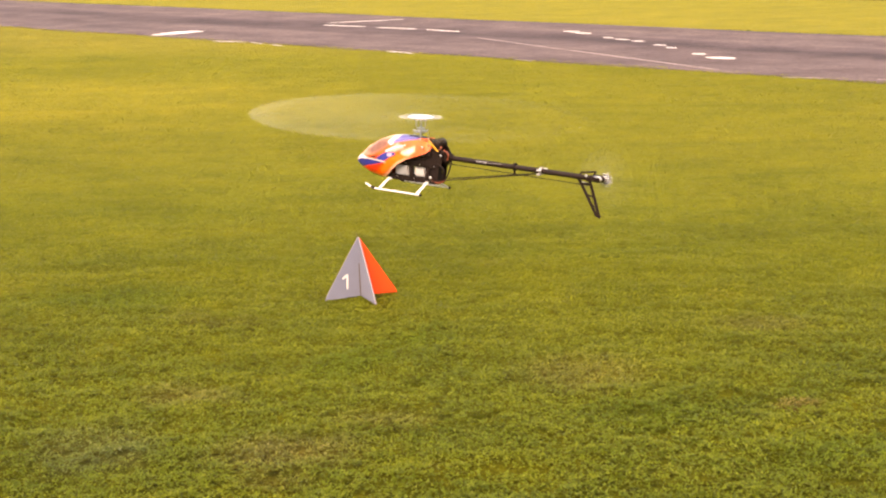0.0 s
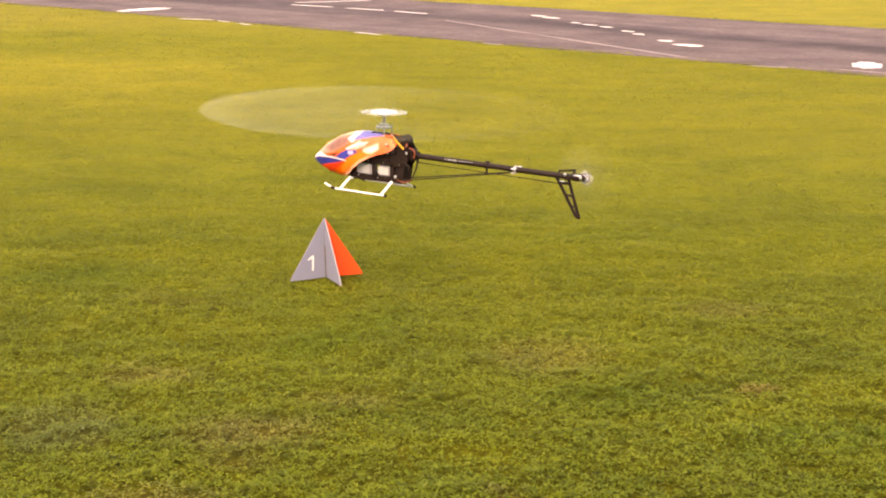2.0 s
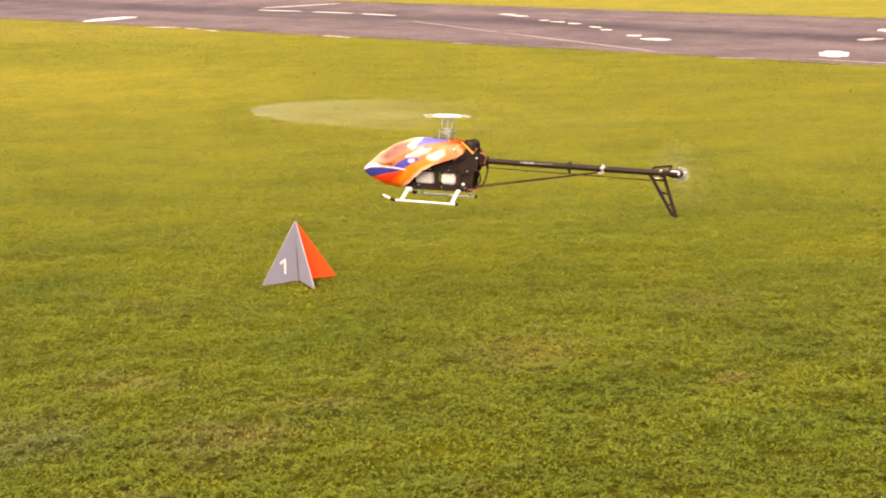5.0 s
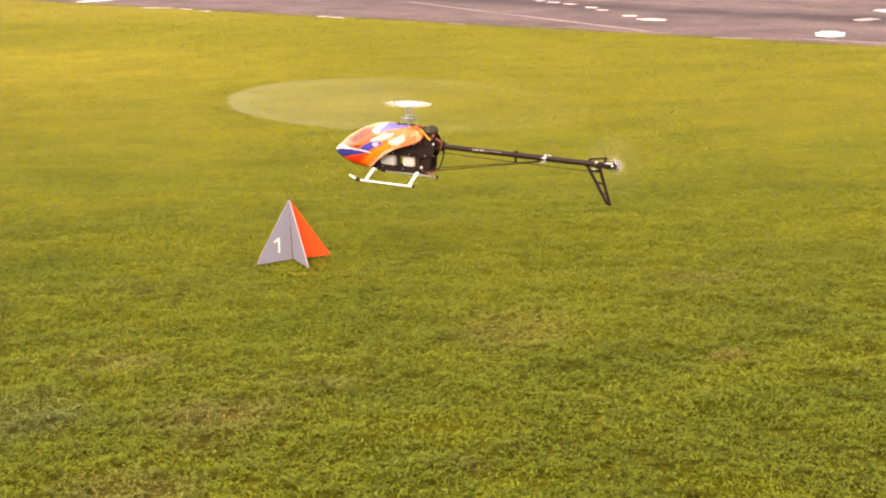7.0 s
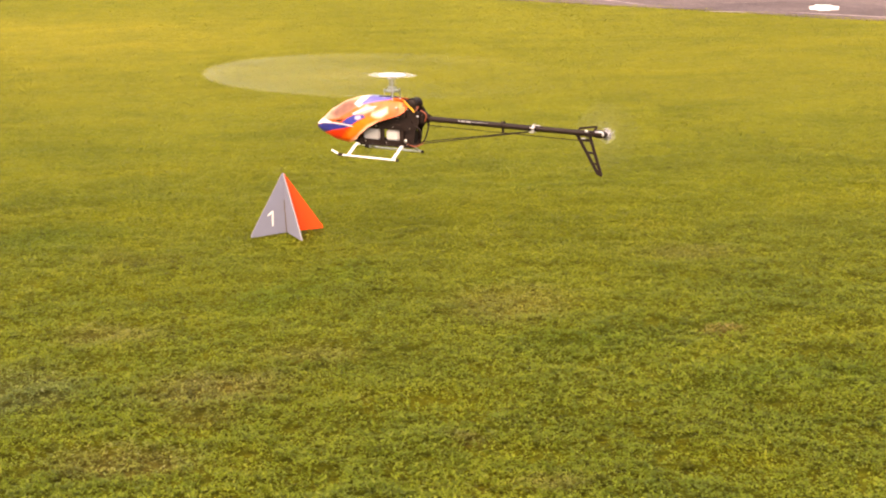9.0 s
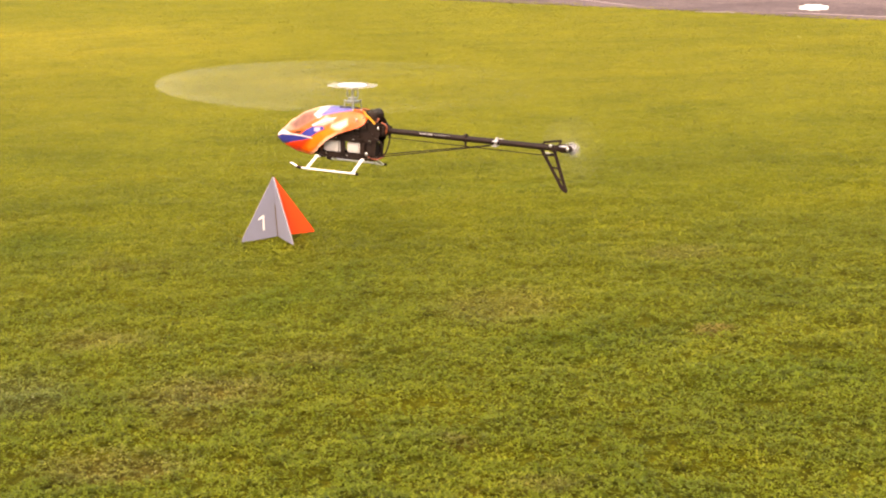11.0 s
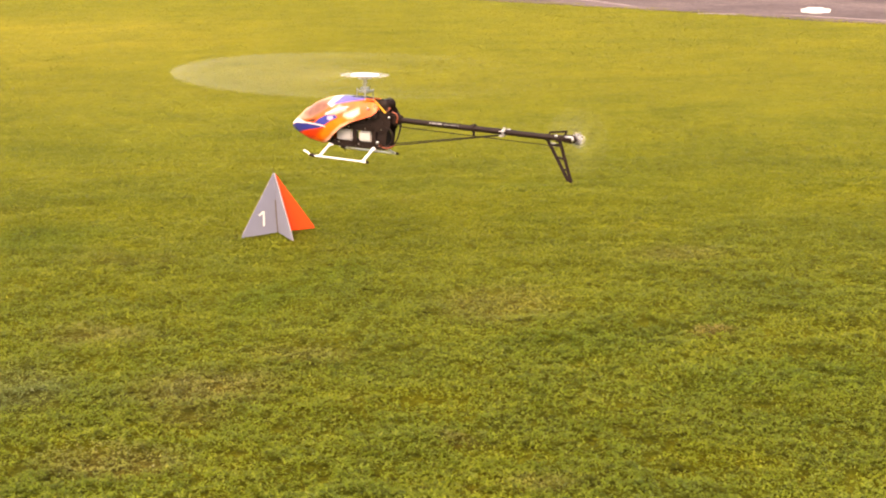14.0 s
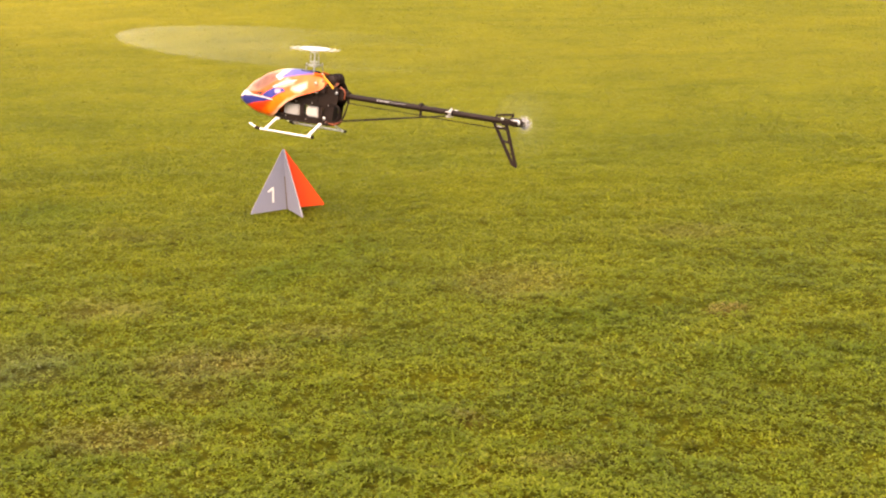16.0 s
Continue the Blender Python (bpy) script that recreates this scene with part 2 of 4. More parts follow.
def grass_blade_material():
    m = bpy.data.materials.new("grass_blade")
    m.use_nodes = True
    n, l = m.node_tree.nodes, m.node_tree.links
    b = n["Principled BSDF"]
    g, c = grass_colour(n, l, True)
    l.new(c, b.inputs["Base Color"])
    b.inputs["Roughness"].default_value = 0.5
    b.inputs["Specular IOR Level"].default_value = 0.14
    t = n.new("ShaderNodeBsdfTranslucent")
    l.new(c, t.inputs["Color"])
    mx = n.new("ShaderNodeMixShader")
    mx.inputs["Fac"].default_value = 0.5
    l.new(b.outputs["BSDF"], mx.inputs[1])
    l.new(t.outputs["BSDF"], mx.inputs[2])
    l.new(mx.outputs["Shader"], n["Material Output"].inputs["Surface"])
    return m


def ground_material():
    """Mown lawn seen from afar, with mowing bands and tufts as relief."""
    m = bpy.data.materials.new("lawn")
    m.use_nodes = True
    n, l = m.node_tree.nodes, m.node_tree.links
    b = n["Principled BSDF"]
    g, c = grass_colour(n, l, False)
    p = g.outputs["Position"]
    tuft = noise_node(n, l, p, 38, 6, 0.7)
    # dark soil and shade between tufts put into the colour; it fades far off
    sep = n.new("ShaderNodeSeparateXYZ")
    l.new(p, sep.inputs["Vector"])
    gap_shade = n.new("ShaderNodeMapRange")
    gap_shade.inputs["From Min"].default_value, gap_shade.inputs["From Max"].default_value = 3.4, 7.5
    gap_shade.inputs["To Min"].default_value, gap_shade.inputs["To Max"].default_value = 1.0, 0.16
    l.new(sep.outputs["Y"], gap_shade.inputs["Value"])
    c = mixed(n, l, gap_shade.outputs["Result"], c, ramp(n, l, tuft, [(0.34, (0.30, 0.22, 0.19)), (0.5, (0.46, 0.38, 0.32)), (0.68, (0.74, 0.68, 0.60))]), "MULTIPLY")
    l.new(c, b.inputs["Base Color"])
    b.inputs["Roughness"].default_value = 0.9
    b.inputs["Specular IOR Level"].default_value = 0.05
    bp = n.new("ShaderNodeBump")
    bp.inputs["Strength"].default_value, bp.inputs["Distance"].default_value = 0.9, 0.03
    l.new(tuft, bp.inputs["Height"])
    l.new(bp.outputs["Normal"], b.inputs["Normal"])
    return m


def asphalt_material():
    m = bpy.data.materials.new("asphalt")
    m.use_nodes = True
    n, l = m.node_tree.nodes, m.node_tree.links
    b = n["Principled BSDF"]
    tc = n.new("ShaderNodeTexCoord")
    p = tc.outputs["Object"]
    st = n.new("ShaderNodeMapping")
    st.inputs["Scale"].default_value = (0.16, 1.0, 1.0)
    l.new(p, st.inputs["Vector"])
    streak = noise_node(n, l, st.outputs["Vector"], 1.1, 4, 0.6)
    patch = noise_node(n, l, p, 1.3, 6, 0.7)
    grain = noise_node(n, l, p, 60, 4, 0.8)
    c = ramp(n, l, streak, [(0.36, (0.080, 0.056, 0.053)), (0.5, (0.122, 0.087, 0.081)), (0.64, (0.170, 0.124, 0.113))])
    c = mixed(n, l, 0.5, c, ramp(n, l, patch, [(0.36, (0.062, 0.044, 0.040)), (0.5, (0.126, 0.091, 0.081)), (0.62, (0.188, 0.138, 0.121))]))
    c = mixed(n, l, 0.8, c, ramp(n, l, grain, [(0.3, (0.6, 0.6, 0.6)), (0.7, (1.35, 1.35, 1.35))]), "MULTIPLY")
    speck = noise_node(n, l, p, 14, 5, 0.75)
    c = mixed(n, l, 1.0, c, ramp(n, l, speck, [(0.32, (0.68, 0.67, 0.68)), (0.5, (1, 1, 1)), (0.62, (1.1, 1.1, 1.1)), (0.70, (2.1, 2.0, 1.95))]), "MULTIPLY")
    # dark rubbed band along the runway's middle
    sep = n.new("ShaderNodeSeparateXYZ")
    l.new(p, sep.inputs["Vector"])
    off = n.new("ShaderNodeMath")
    off.operation = "SUBTRACT"
    off.inputs[1].default_value = 16.2
    l.new(sep.outputs["Y"], off.inputs[0])
    ab = n.new("ShaderNodeMath")
    ab.operation = "ABSOLUTE"
    l.new(off.outputs["Value"], ab.inputs[0])
    wob = n.new("ShaderNodeMath")
    wob.operation = "MULTIPLY_ADD"
    l.new(streak, wob.inputs[0])
    wob.inputs[1].default_value = 1.6
    l.new(ab.outputs["Value"], wob.inputs[2])
    part_way = n.new("ShaderNodeMath")
    part_way.operation = "MULTIPLY"
    part_way.inputs[1].default_value = 0.4
    l.new(wob.outputs["Value"], part_way.inputs[0])
    c = mixed(n, l, 1.0, c, ramp(n, l, part_way.outputs["Value"], [(0.30, (0.43, 0.41, 0.45)), (0.72, (0.84, 0.83, 0.86))]), "MULTIPLY")
    l.new(c, b.inputs["Base Color"])
    b.inputs["Roughness"].default_value = 0.9
    b.inputs["Specular IOR Level"].default_value = 0.2
    bp = n.new("ShaderNodeBump")
    bp.inputs["Strength"].default_value, bp.inputs["Distance"].default_value = 0.5, 0.006
    l.new(grain, bp.inputs["Height"])
    l.new(bp.outputs["Normal"], b.inputs["Normal"])
    return m


def island_material(name, stops, rough=0.8, translucent=0.0):
    m = bpy.data.materials.new(name)
    m.use_nodes = True
    n, l = m.node_tree.nodes, m.node_tree.links
    b = n["Principled BSDF"]
    g = n.new("ShaderNodeNewGeometry")
    c = ramp(n, l, g.outputs["Random Per Island"], stops)
    l.new(c, b.inputs["Base Color"])
    b.inputs["Roughness"].default_value = rough
    if translucent:
        t = n.new("ShaderNodeBsdfTranslucent")
        l.new(c, t.inputs["Color"])
        mx = n.new("ShaderNodeMixShader")
        mx.inputs["Fac"].default_value = translucent
        l.new(b.outputs["BSDF"], mx.inputs[1])
        l.new(t.outputs["BSDF"], mx.inputs[2])
        l.new(mx.outputs["Shader"], n["Material Output"].inputs["Surface"])
    return m


def sheer_material(name, color, alpha, rough=0.35):
    m = mat(name, color, rough)
    m.node_tree.nodes["Principled BSDF"].inputs["Alpha"].default_value = alpha
    return m


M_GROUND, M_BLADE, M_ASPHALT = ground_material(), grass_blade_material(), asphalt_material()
M_PAINT = mat("road_paint", (0.60, 0.53, 0.49), 0.8, noise_scale=11, noise_amount=0.35)
M_PAINT_WORN = mat("worn_road_paint", (0.33, 0.26, 0.25), 0.8, noise_scale=7, noise_amount=0.4)
M_LACQUER = mat("canopy_lacquer", (0.8, 0.8, 0.8), 0.28, coat=0.15)
M_LACQUER.node_tree.nodes["Principled BSDF"].inputs["Specular IOR Level"].default_value = 0.35
_n, _l = M_LACQUER.node_tree.nodes, M_LACQUER.node_tree.links
_paint = _n.new("ShaderNodeAttribute")
_paint.attribute_name = "paint"
_mottle = noise_node(_n, _l, _n.new("ShaderNodeTexCoord").outputs["Object"], 26, 4)
_l.new(mixed(_n, _l, 1.0, _paint.outputs["Color"], ramp(_n, _l, _mottle, [(0.35, (0.82, 0.80, 0.80)), (0.65, (1.1, 1.1, 1.1))]), "MULTIPLY"), _n["Principled BSDF"].inputs["Base Color"])
M_BLACK = mat("black_carbon", (0.017, 0.0095, 0.0075), 0.42, noise_scale=70, noise_amount=0.5)
M_RUBBER = mat("black_rubber", (0.018, 0.0105, 0.0085), 0.6)
M_PLASTIC = mat("white_plastic", (0.64, 0.61, 0.60), 0.35, noise_scale=30, noise_amount=0.05)
M_TANK = mat("milky_plastic", (0.42, 0.38, 0.36), 0.4, noise_scale=25, noise_amount=0.12)
M_SILVER = mat("aluminium", (0.46, 0.44, 0.43), 0.32, 1.0, noise_scale=40, noise_amount=0.1)
M_YELLOW = mat("yellow_band", (0.58, 0.27, 0.02), 0.45)
M_WIRE = mat("orange_wire", (0.21, 0.045, 0.014), 0.5)
M_GREY = mat("grey_board", (0.168, 0.164, 0.212), 0.6, noise_scale=16, noise_amount=0.08)
M_ORANGE_BOARD = mat("orange_board", (0.90, 0.068, 0.006), 0.5, noise_scale=16, noise_amount=0.06)
M_EDGE = mat("foam_board_edge", (0.27, 0.24, 0.24), 0.7, noise_scale=60, noise_amount=0.15)
M_DIGIT = mat("white_digit", (0.62, 0.57, 0.54), 0.5, noise_scale=60, noise_amount=0.15)
M_LETTER = mat("pale_lettering", (0.24, 0.22, 0.215), 0.5)
M_SWEEP = sheer_material("sheer_white_blade", (0.88, 0.85, 0.56), BLADE_ALPHA, 0.2)
_t = M_SWEEP.node_tree
_tr, _mx = _t.nodes.new("ShaderNodeBsdfTranslucent"), _t.nodes.new("ShaderNodeMixShader")
_tp, _al = _t.nodes.new("ShaderNodeBsdfTransparent"), _t.nodes.new("ShaderNodeMixShader")
_tr.inputs["Color"].default_value = (0.88, 0.84, 0.50, 1)
_t.nodes["Principled BSDF"].inputs["Alpha"].default_value = 1
_mx.inputs["Fac"].default_value, _al.inputs["Fac"].default_value = 0.45, BLADE_ALPHA
_t.links.new(_t.nodes["Principled BSDF"].outputs["BSDF"], _mx.inputs[1])
_t.links.new(_tr.outputs["BSDF"], _mx.inputs[2])
_t.links.new(_tp.outputs["BSDF"], _al.inputs[1])
_t.links.new(_mx.outputs["Shader"], _al.inputs[2])
_t.links.new(_al.outputs["Shader"], _t.nodes["Material Output"].inputs["Surface"])
M_TAIL_SWEEP = sheer_material("sheer_tail_blade", (0.8, 0.8, 0.72), 0.006)
M_TAIL_GRIP = sheer_material("bright_tail_grip", (0.92, 0.90, 0.88), 0.085, 0.4)
M_ROOT_SWEEP = sheer_material("blurred_blade_root", (0.6, 0.58, 0.55), 0.20, 0.4)
M_GRIP_SWEEP = sheer_material("bright_grip", (0.9, 0.89, 0.88), 0.75, 0.3)
M_BARK = mat("brown_bark", (0.12, 0.085, 0.06), 0.9, noise_scale=9, noise_amount=0.4, bump=0.6)
M_BIRCH = mat("pale_bark", (0.55, 0.47, 0.4), 0.8, noise_scale=5, noise_amount=0.45, bump=0.3)
M_TWIG = island_material("bare_twigs", [(0, (0.17, 0.105, 0.07)), (0.5, (0.25, 0.155, 0.105)), (1, (0.34, 0.22, 0.15))])
M_TWIG_DARK = island_material("dark_twigs", [(0, (0.085, 0.055, 0.042)), (0.6, (0.14, 0.09, 0.07)), (1, (0.20, 0.13, 0.09))])
M_STRAW = island_material("dry_reed", [(0, (0.20, 0.15, 0.05)), (0.5, (0.36, 0.25, 0.11)), (1, (0.5, 0.36, 0.18))], translucent=0.3)
M_RANK = island_material("rank_grass", [(0, (0.05, 0.065, 0.01)), (0.6, (0.11, 0.12, 0.015)), (1, (0.24, 0.2, 0.05))], translucent=0.3)
M_FIELD = mat("meadow", (0.112, 0.132, 0.015), 0.9, noise_scale=0.35, noise_amount=0.3, bump=0.3)
M_LITTER = mat("leaf_litter", (0.16, 0.10, 0.065), 0.95, noise_scale=1.5, noise_amount=0.5, bump=0.6)
for m in (M_FIELD, M_BLACK, M_RUBBER, M_PAINT, M_PAINT_WORN):
    m.node_tree.nodes["Principled BSDF"].inputs["Specular IOR Level"].default_value = {M_FIELD: 0.15, M_BLACK: 0.12, M_RUBBER: 0.12}.get(m, 0.25)


# ---------------------------------------------------------------- mesh helpers
def bm_object(name, bm, material, parent=None, label="", smooth=False):
    me = bpy.data.meshes.new(name)
    bmesh.ops.recalc_face_normals(bm, faces=bm.faces)
    bm.to_mesh(me)
    bm.free()
    for m in material if isinstance(material, (list, tuple)) else [material]:
        me.materials.append(m)
    if smooth:
        me.polygons.foreach_set("use_smooth", [True] * len(me.polygons))
    ob = new(name, me)
    ob.parent = parent
    return tagged(ob, label)


def part(name, bm, material, parent, label="", smooth=False):
    return bm_object(name, bm, material, parent, label, smooth)


def box(bm, lo, hi, m=None, bevel=0.0):
    c = [(a + b) / 2 for a, b in zip(lo, hi)]
    s = [abs(b - a) for a, b in zip(lo, hi)]
    r = bmesh.ops.create_cube(bm, size=1, matrix=Matrix.Translation(c) @ Matrix.Diagonal((*s, 1)))
    if bevel:
        es = list({e for v in r["verts"] for e in v.link_edges})
        r = bmesh.ops.bevel(bm, geom=es, offset=bevel, segments=2, affect="EDGES")
    if m is not None:
        bmesh.ops.transform(bm, matrix=m, verts=r["verts"])
    return bm


def rod(bm, a, b, r, r2=None, seg=10):
    a, b = Vector(a), Vector(b)
    d = b - a
    m = Matrix.Translation((a + b) / 2) @ d.to_track_quat("Z", "Y").to_matrix().to_4x4()
    bmesh.ops.create_cone(bm, cap_ends=True, segments=seg, radius1=r, radius2=r if r2 is None else r2, depth=d.length, matrix=m)
    return bm


def ball(bm, c, s, u=16, v=10):
    bmesh.ops.create_uvsphere(bm, u_segments=u, v_segments=v, radius=1, matrix=Matrix.Translation(c) @ Matrix.Diagonal((*s, 1)))
    return bm


def tube(bm, points, r, seg=8, steps=6):
    """A round cable through the points."""
    p = [Vector(q) for q in points]
    p = [2 * p[0] - p[1]] + p + [2 * p[-1] - p[-2]]
    way = []
    for i in range(1, len(p) - 2):
        for k in range(steps):
            t = k / steps
            way.append(0.5 * (2 * p[i] + (p[i + 1] - p[i - 1]) * t + (2 * p[i - 1] - 5 * p[i] + 4 * p[i + 1] - p[i + 2]) * t * t
                              + (3 * p[i] - p[i - 1] - 3 * p[i + 1] + p[i + 2]) * t ** 3))
    way.append(p[-2])
    for a, b in zip(way, way[1:]):
        if (b - a).length > 1e-5:
            rod(bm, a - (b - a) * 0.05, b + (b - a) * 0.05, r, seg=seg)
    return bm


def plate(bm, outline, y, thick):
    """A flat plate in the x-z plane, from its outline, with its middle at y."""
    f = bm.faces.new([bm.verts.new((x, y - thick / 2, z)) for x, z in outline])
    r = bmesh.ops.extrude_face_region(bm, geom=[f])
    bmesh.ops.translate(bm, vec=(0, thick, 0), verts=[g for g in r["geom"] if isinstance(g, bmesh.types.BMVert)])
    return bm


def bar(bm, a, b, width, y, thick):
    """A flat bar in the x-z plane."""
    a, b = Vector((a[0], a[1])), Vector((b[0], b[1]))
    n = (b - a).normalized()
    n = Vector((-n.y, n.x)) * width / 2
    return plate(bm, [a + n, b + n, b - n, a - n], y, thick)


def soup(name, verts, faces_per, material, kind="stuff"):
    """A mesh of loose triangles or quads out of an array (n, k, 3)."""
    n, k = verts.shape[:2]
    me = bpy.data.meshes.new(name)
    me.vertices.add(n * k)
    me.vertices.foreach_set("co", verts.reshape(-1).astype(np.float32))
    me.loops.add(n * k)
    me.loops.foreach_set("vertex_index", np.arange(n * k, dtype=np.int32))
    me.polygons.add(n)
    me.polygons.foreach_set("loop_start", np.arange(0, n * k, k, dtype=np.int32))
    me.update(calc_edges=True)
    me.materials.append(material)
    return me


# ---------------------------------------------------------------- ground, runway, field edge
ALONG, ACROSS = Vector((0.8115, -0.5843, 0)), Vector((0.5843, 0.8115, 0))
STRIP = Matrix(((ALONG.x, ACROSS.x, 0, 0), (ALONG.y, ACROSS.y, 0, 0), (0, 0, 1, 0), (0, 0, 0, 1)))
NEAR_EDGE, FAR_EDGE, DITCH, VERGE = 13.25, 19.05, 28.4, 48.3
rng = np.random.default_rng(7)


def to_world(p):
    """Places along and across the runway, as world places."""
    out = p.copy()
    out[..., 0] = p[..., 0] * ALONG.x + p[..., 1] * ACROSS.x
    out[..., 1] = p[..., 0] * ALONG.y + p[..., 1] * ACROSS.y
    return out


def ground():
    bm = bmesh.new()
    bmesh.ops.create_grid(bm, x_segments=40, y_segments=40, size=700)
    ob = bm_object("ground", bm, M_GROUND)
    tagged(ob, "yellow-green mown lawn of a model airfield, reaching the horizon", "lawn", kind="structure")
    # the meadow beyond the ditch lies a little higher
    bm = bmesh.new()
    box(bm, (-160, DITCH + 0.4, -0.3), (160, VERGE + 1.5, 0.05))
    ob = bm_object("meadow", bm, M_FIELD)
    ob.matrix_world = STRIP
    tagged(ob, "bright green meadow strip beyond the shallow ditch", "meadow", kind="structure")
    # leaf litter under the hedge
    bm = bmesh.new()
    box(bm, (-160, VERGE + 1.6, -0.3), (160, VERGE + 60, 0.06))
    ob = bm_object("undergrowth", bm, M_LITTER)
    ob.matrix_world = STRIP
    tagged(ob, "brown leaf litter and undergrowth below the hedge", "undergrowth", kind="structure")


def runway():
    bm = bmesh.new()
    n = 160
    rows = []
    r = random.Random(3)
    for i in range(n + 1):
        u = -90 + 180 * i / n
        w = 0.05 * math.sin(u * 1.7) + r.uniform(-0.05, 0.05)
        v = 0.05 * math.sin(u * 1.1 + 2) + r.uniform(-0.05, 0.05)
        rows.append([bm.verts.new((u, NEAR_EDGE + w, -0.02)), bm.verts.new((u, NEAR_EDGE + 0.03 + w, 0.008)),
                     bm.verts.new((u, FAR_EDGE - 0.03 + v, 0.008)), bm.verts.new((u, FAR_EDGE + v, -0.02))])
    for a, b in zip(rows, rows[1:]):
        for k in range(3):
            bm.faces.new((a[k], b[k], b[k + 1], a[k + 1]))
    ob = bm_object("runway", bm, M_ASPHALT)
    ob.matrix_world = STRIP
    tagged(ob, "worn grey-brown asphalt runway between lawns", "runway", kind="structure")
    return ob


def stroke(name, a, b, width, material, parent, rounded=0.5, label=""):
    """A painted mark on the asphalt from a to b in world metres, with worn ends."""
    a, b = Vector((*a, 0)), Vector((*b, 0))
    d = b - a
    n = Vector((-d.y, d.x, 0)).normalized()
    bm = bmesh.new()
    ring = []
    r = random.Random(int(abs(a.x * 1000) + abs(b.y * 100)))
    for k in range(30):
        t = 2 * math.pi * k / 30
        c, s = math.cos(t), math.sin(t)
        c = math.copysign(abs(c) ** rounded, c)
        s = math.copysign(abs(s) ** rounded, s)
        j = r.uniform(0.74, 1.08)
        ring.append(bm.verts.new((a + b) / 2 + d / 2 * c * j + n * width / 2 * s * j + Vector((0, 0, 0.0125))))
    f = bm.faces.new(ring)
    g = bmesh.ops.extrude_face_region(bm, geom=[f])
    bmesh.ops.translate(bm, vec=(0, 0, -0.003), verts=[v for v in g["geom"] if isinstance(v, bmesh.types.BMVert)])
    ob = bm_object(name, bm, material)
    tagged(ob, label, "marking", group="runway markings", kind="structure")
    return ob


def runway_marks():
    white = "worn white paint mark on the asphalt runway"
    for a, b, w in (((-6.0, 20.75), (-5.35, 21.75), 0.42), ((0.85, 20.95), (1.08, 20.7), 0.16), ((1.0, 20.55), (1.28, 20.35), 0.16),
                    ((1.4, 19.6), (1.54, 19.47), 0.12), ((1.55, 19.28), (1.76, 19.12), 0.13), ((1.77, 18.94), (1.95, 18.78), 0.13),
                    ((2.02, 18.27), (2.2, 18.13), 0.13), ((2.13, 17.82), (2.29, 17.7), 0.12), ((2.38, 16.9), (2.55, 16.77), 0.16),
                    ((2.5, 16.4), (2.86, 16.14), 0.26), ((4.24, 13.94), (4.46, 14.60), 0.36), ((5.75, 16.95), (6.4, 16.95), 0.5)):
        stroke("paint_mark", a, b, w, M_PAINT, None, 0.95, white)
    for a, b, w in (((-3.4, 22.78), (-2.6, 22.3), 0.1), ((-2.35, 22.1), (-1.6, 21.62), 0.1), ((-1.46, 21.5), (-0.89, 20.98), 0.09),
                    ((-3.42, 23.3), (-2.05, 24.15), 0.09), ((-4.66, 19.5), (-4.12, 19.32), 0.09), ((-4.0, 19.2), (-3.78, 18.96), 0.06), ((-3.65, 18.8), (-3.4, 18.56), 0.07), ((-1.76, 17.56), (-1.34, 17.2), 0.09)):
        stroke("paint_line", a, b, w, M_PAINT, None, 0.35, "narrow white paint line on the asphalt runway")
    for a, b, w in (((-0.59, 19.8), (0.73, 17.6), 0.03), ((0.73, 17.6), (2.49, 14.75), 0.035), ((0.02, 16.25), (0.28, 16.05), 0.08), ((2.98, 14.1), (3.40, 13.92), 0.06),
                    ((5.1, 15.7), (5.45, 15.95), 0.22),
                    ((3.9, 13.85), (5.2, 12.95), 0.03)):
        stroke("faded_line", a, b, w, M_PAINT_WORN, None, 0.4, "faded grey-white line on the asphalt runway")


def blades(n, place, height, width, lean, r):
    """Triangles for n upright blades at place (n, 2): base width, height and lean per blade."""
    b = r.uniform(0, 2 * np.pi, n)
    a = b + np.pi / 2 + r.normal(0, 0.35, n)
    v = np.zeros((n, 3, 3))
    for k, s in ((0, -0.5), (1, 0.5)):
        v[:, k, 0] = place[:, 0] + np.cos(a) * width * s
        v[:, k, 1] = place[:, 1] + np.sin(a) * width * s
        v[:, k, 2] = place[:, 2] if place.shape[1] > 2 else 0
    v[:, 2, 0] = place[:, 0] + np.cos(b) * height * lean
    v[:, 2, 1] = place[:, 1] + np.sin(b) * height * lean
    v[:, 2, 2] = height * np.sqrt(np.clip(1 - lean ** 2, 0.004, 1)) + (place[:, 2] if place.shape[1] > 2 else 0)
    return v


def value_noise(x, y, scale, seed):
    """Smooth random heights between 0 and 1 over the plan."""
    t = np.random.default_rng(seed).random((64, 64))
    u, w = x * scale, y * scale
    i, j = np.floor(u).astype(int), np.floor(w).astype(int)
    f, g = u - i, w - j
    f, g = f * f * (3 - 2 * f), g * g * (3 - 2 * g)
    p = lambda a, b: t[a % 64, b % 64]
    return (p(i, j) * (1 - f) + p(i + 1, j) * f) * (1 - g) + (p(i, j + 1) * (1 - f) + p(i + 1, j + 1) * f) * g


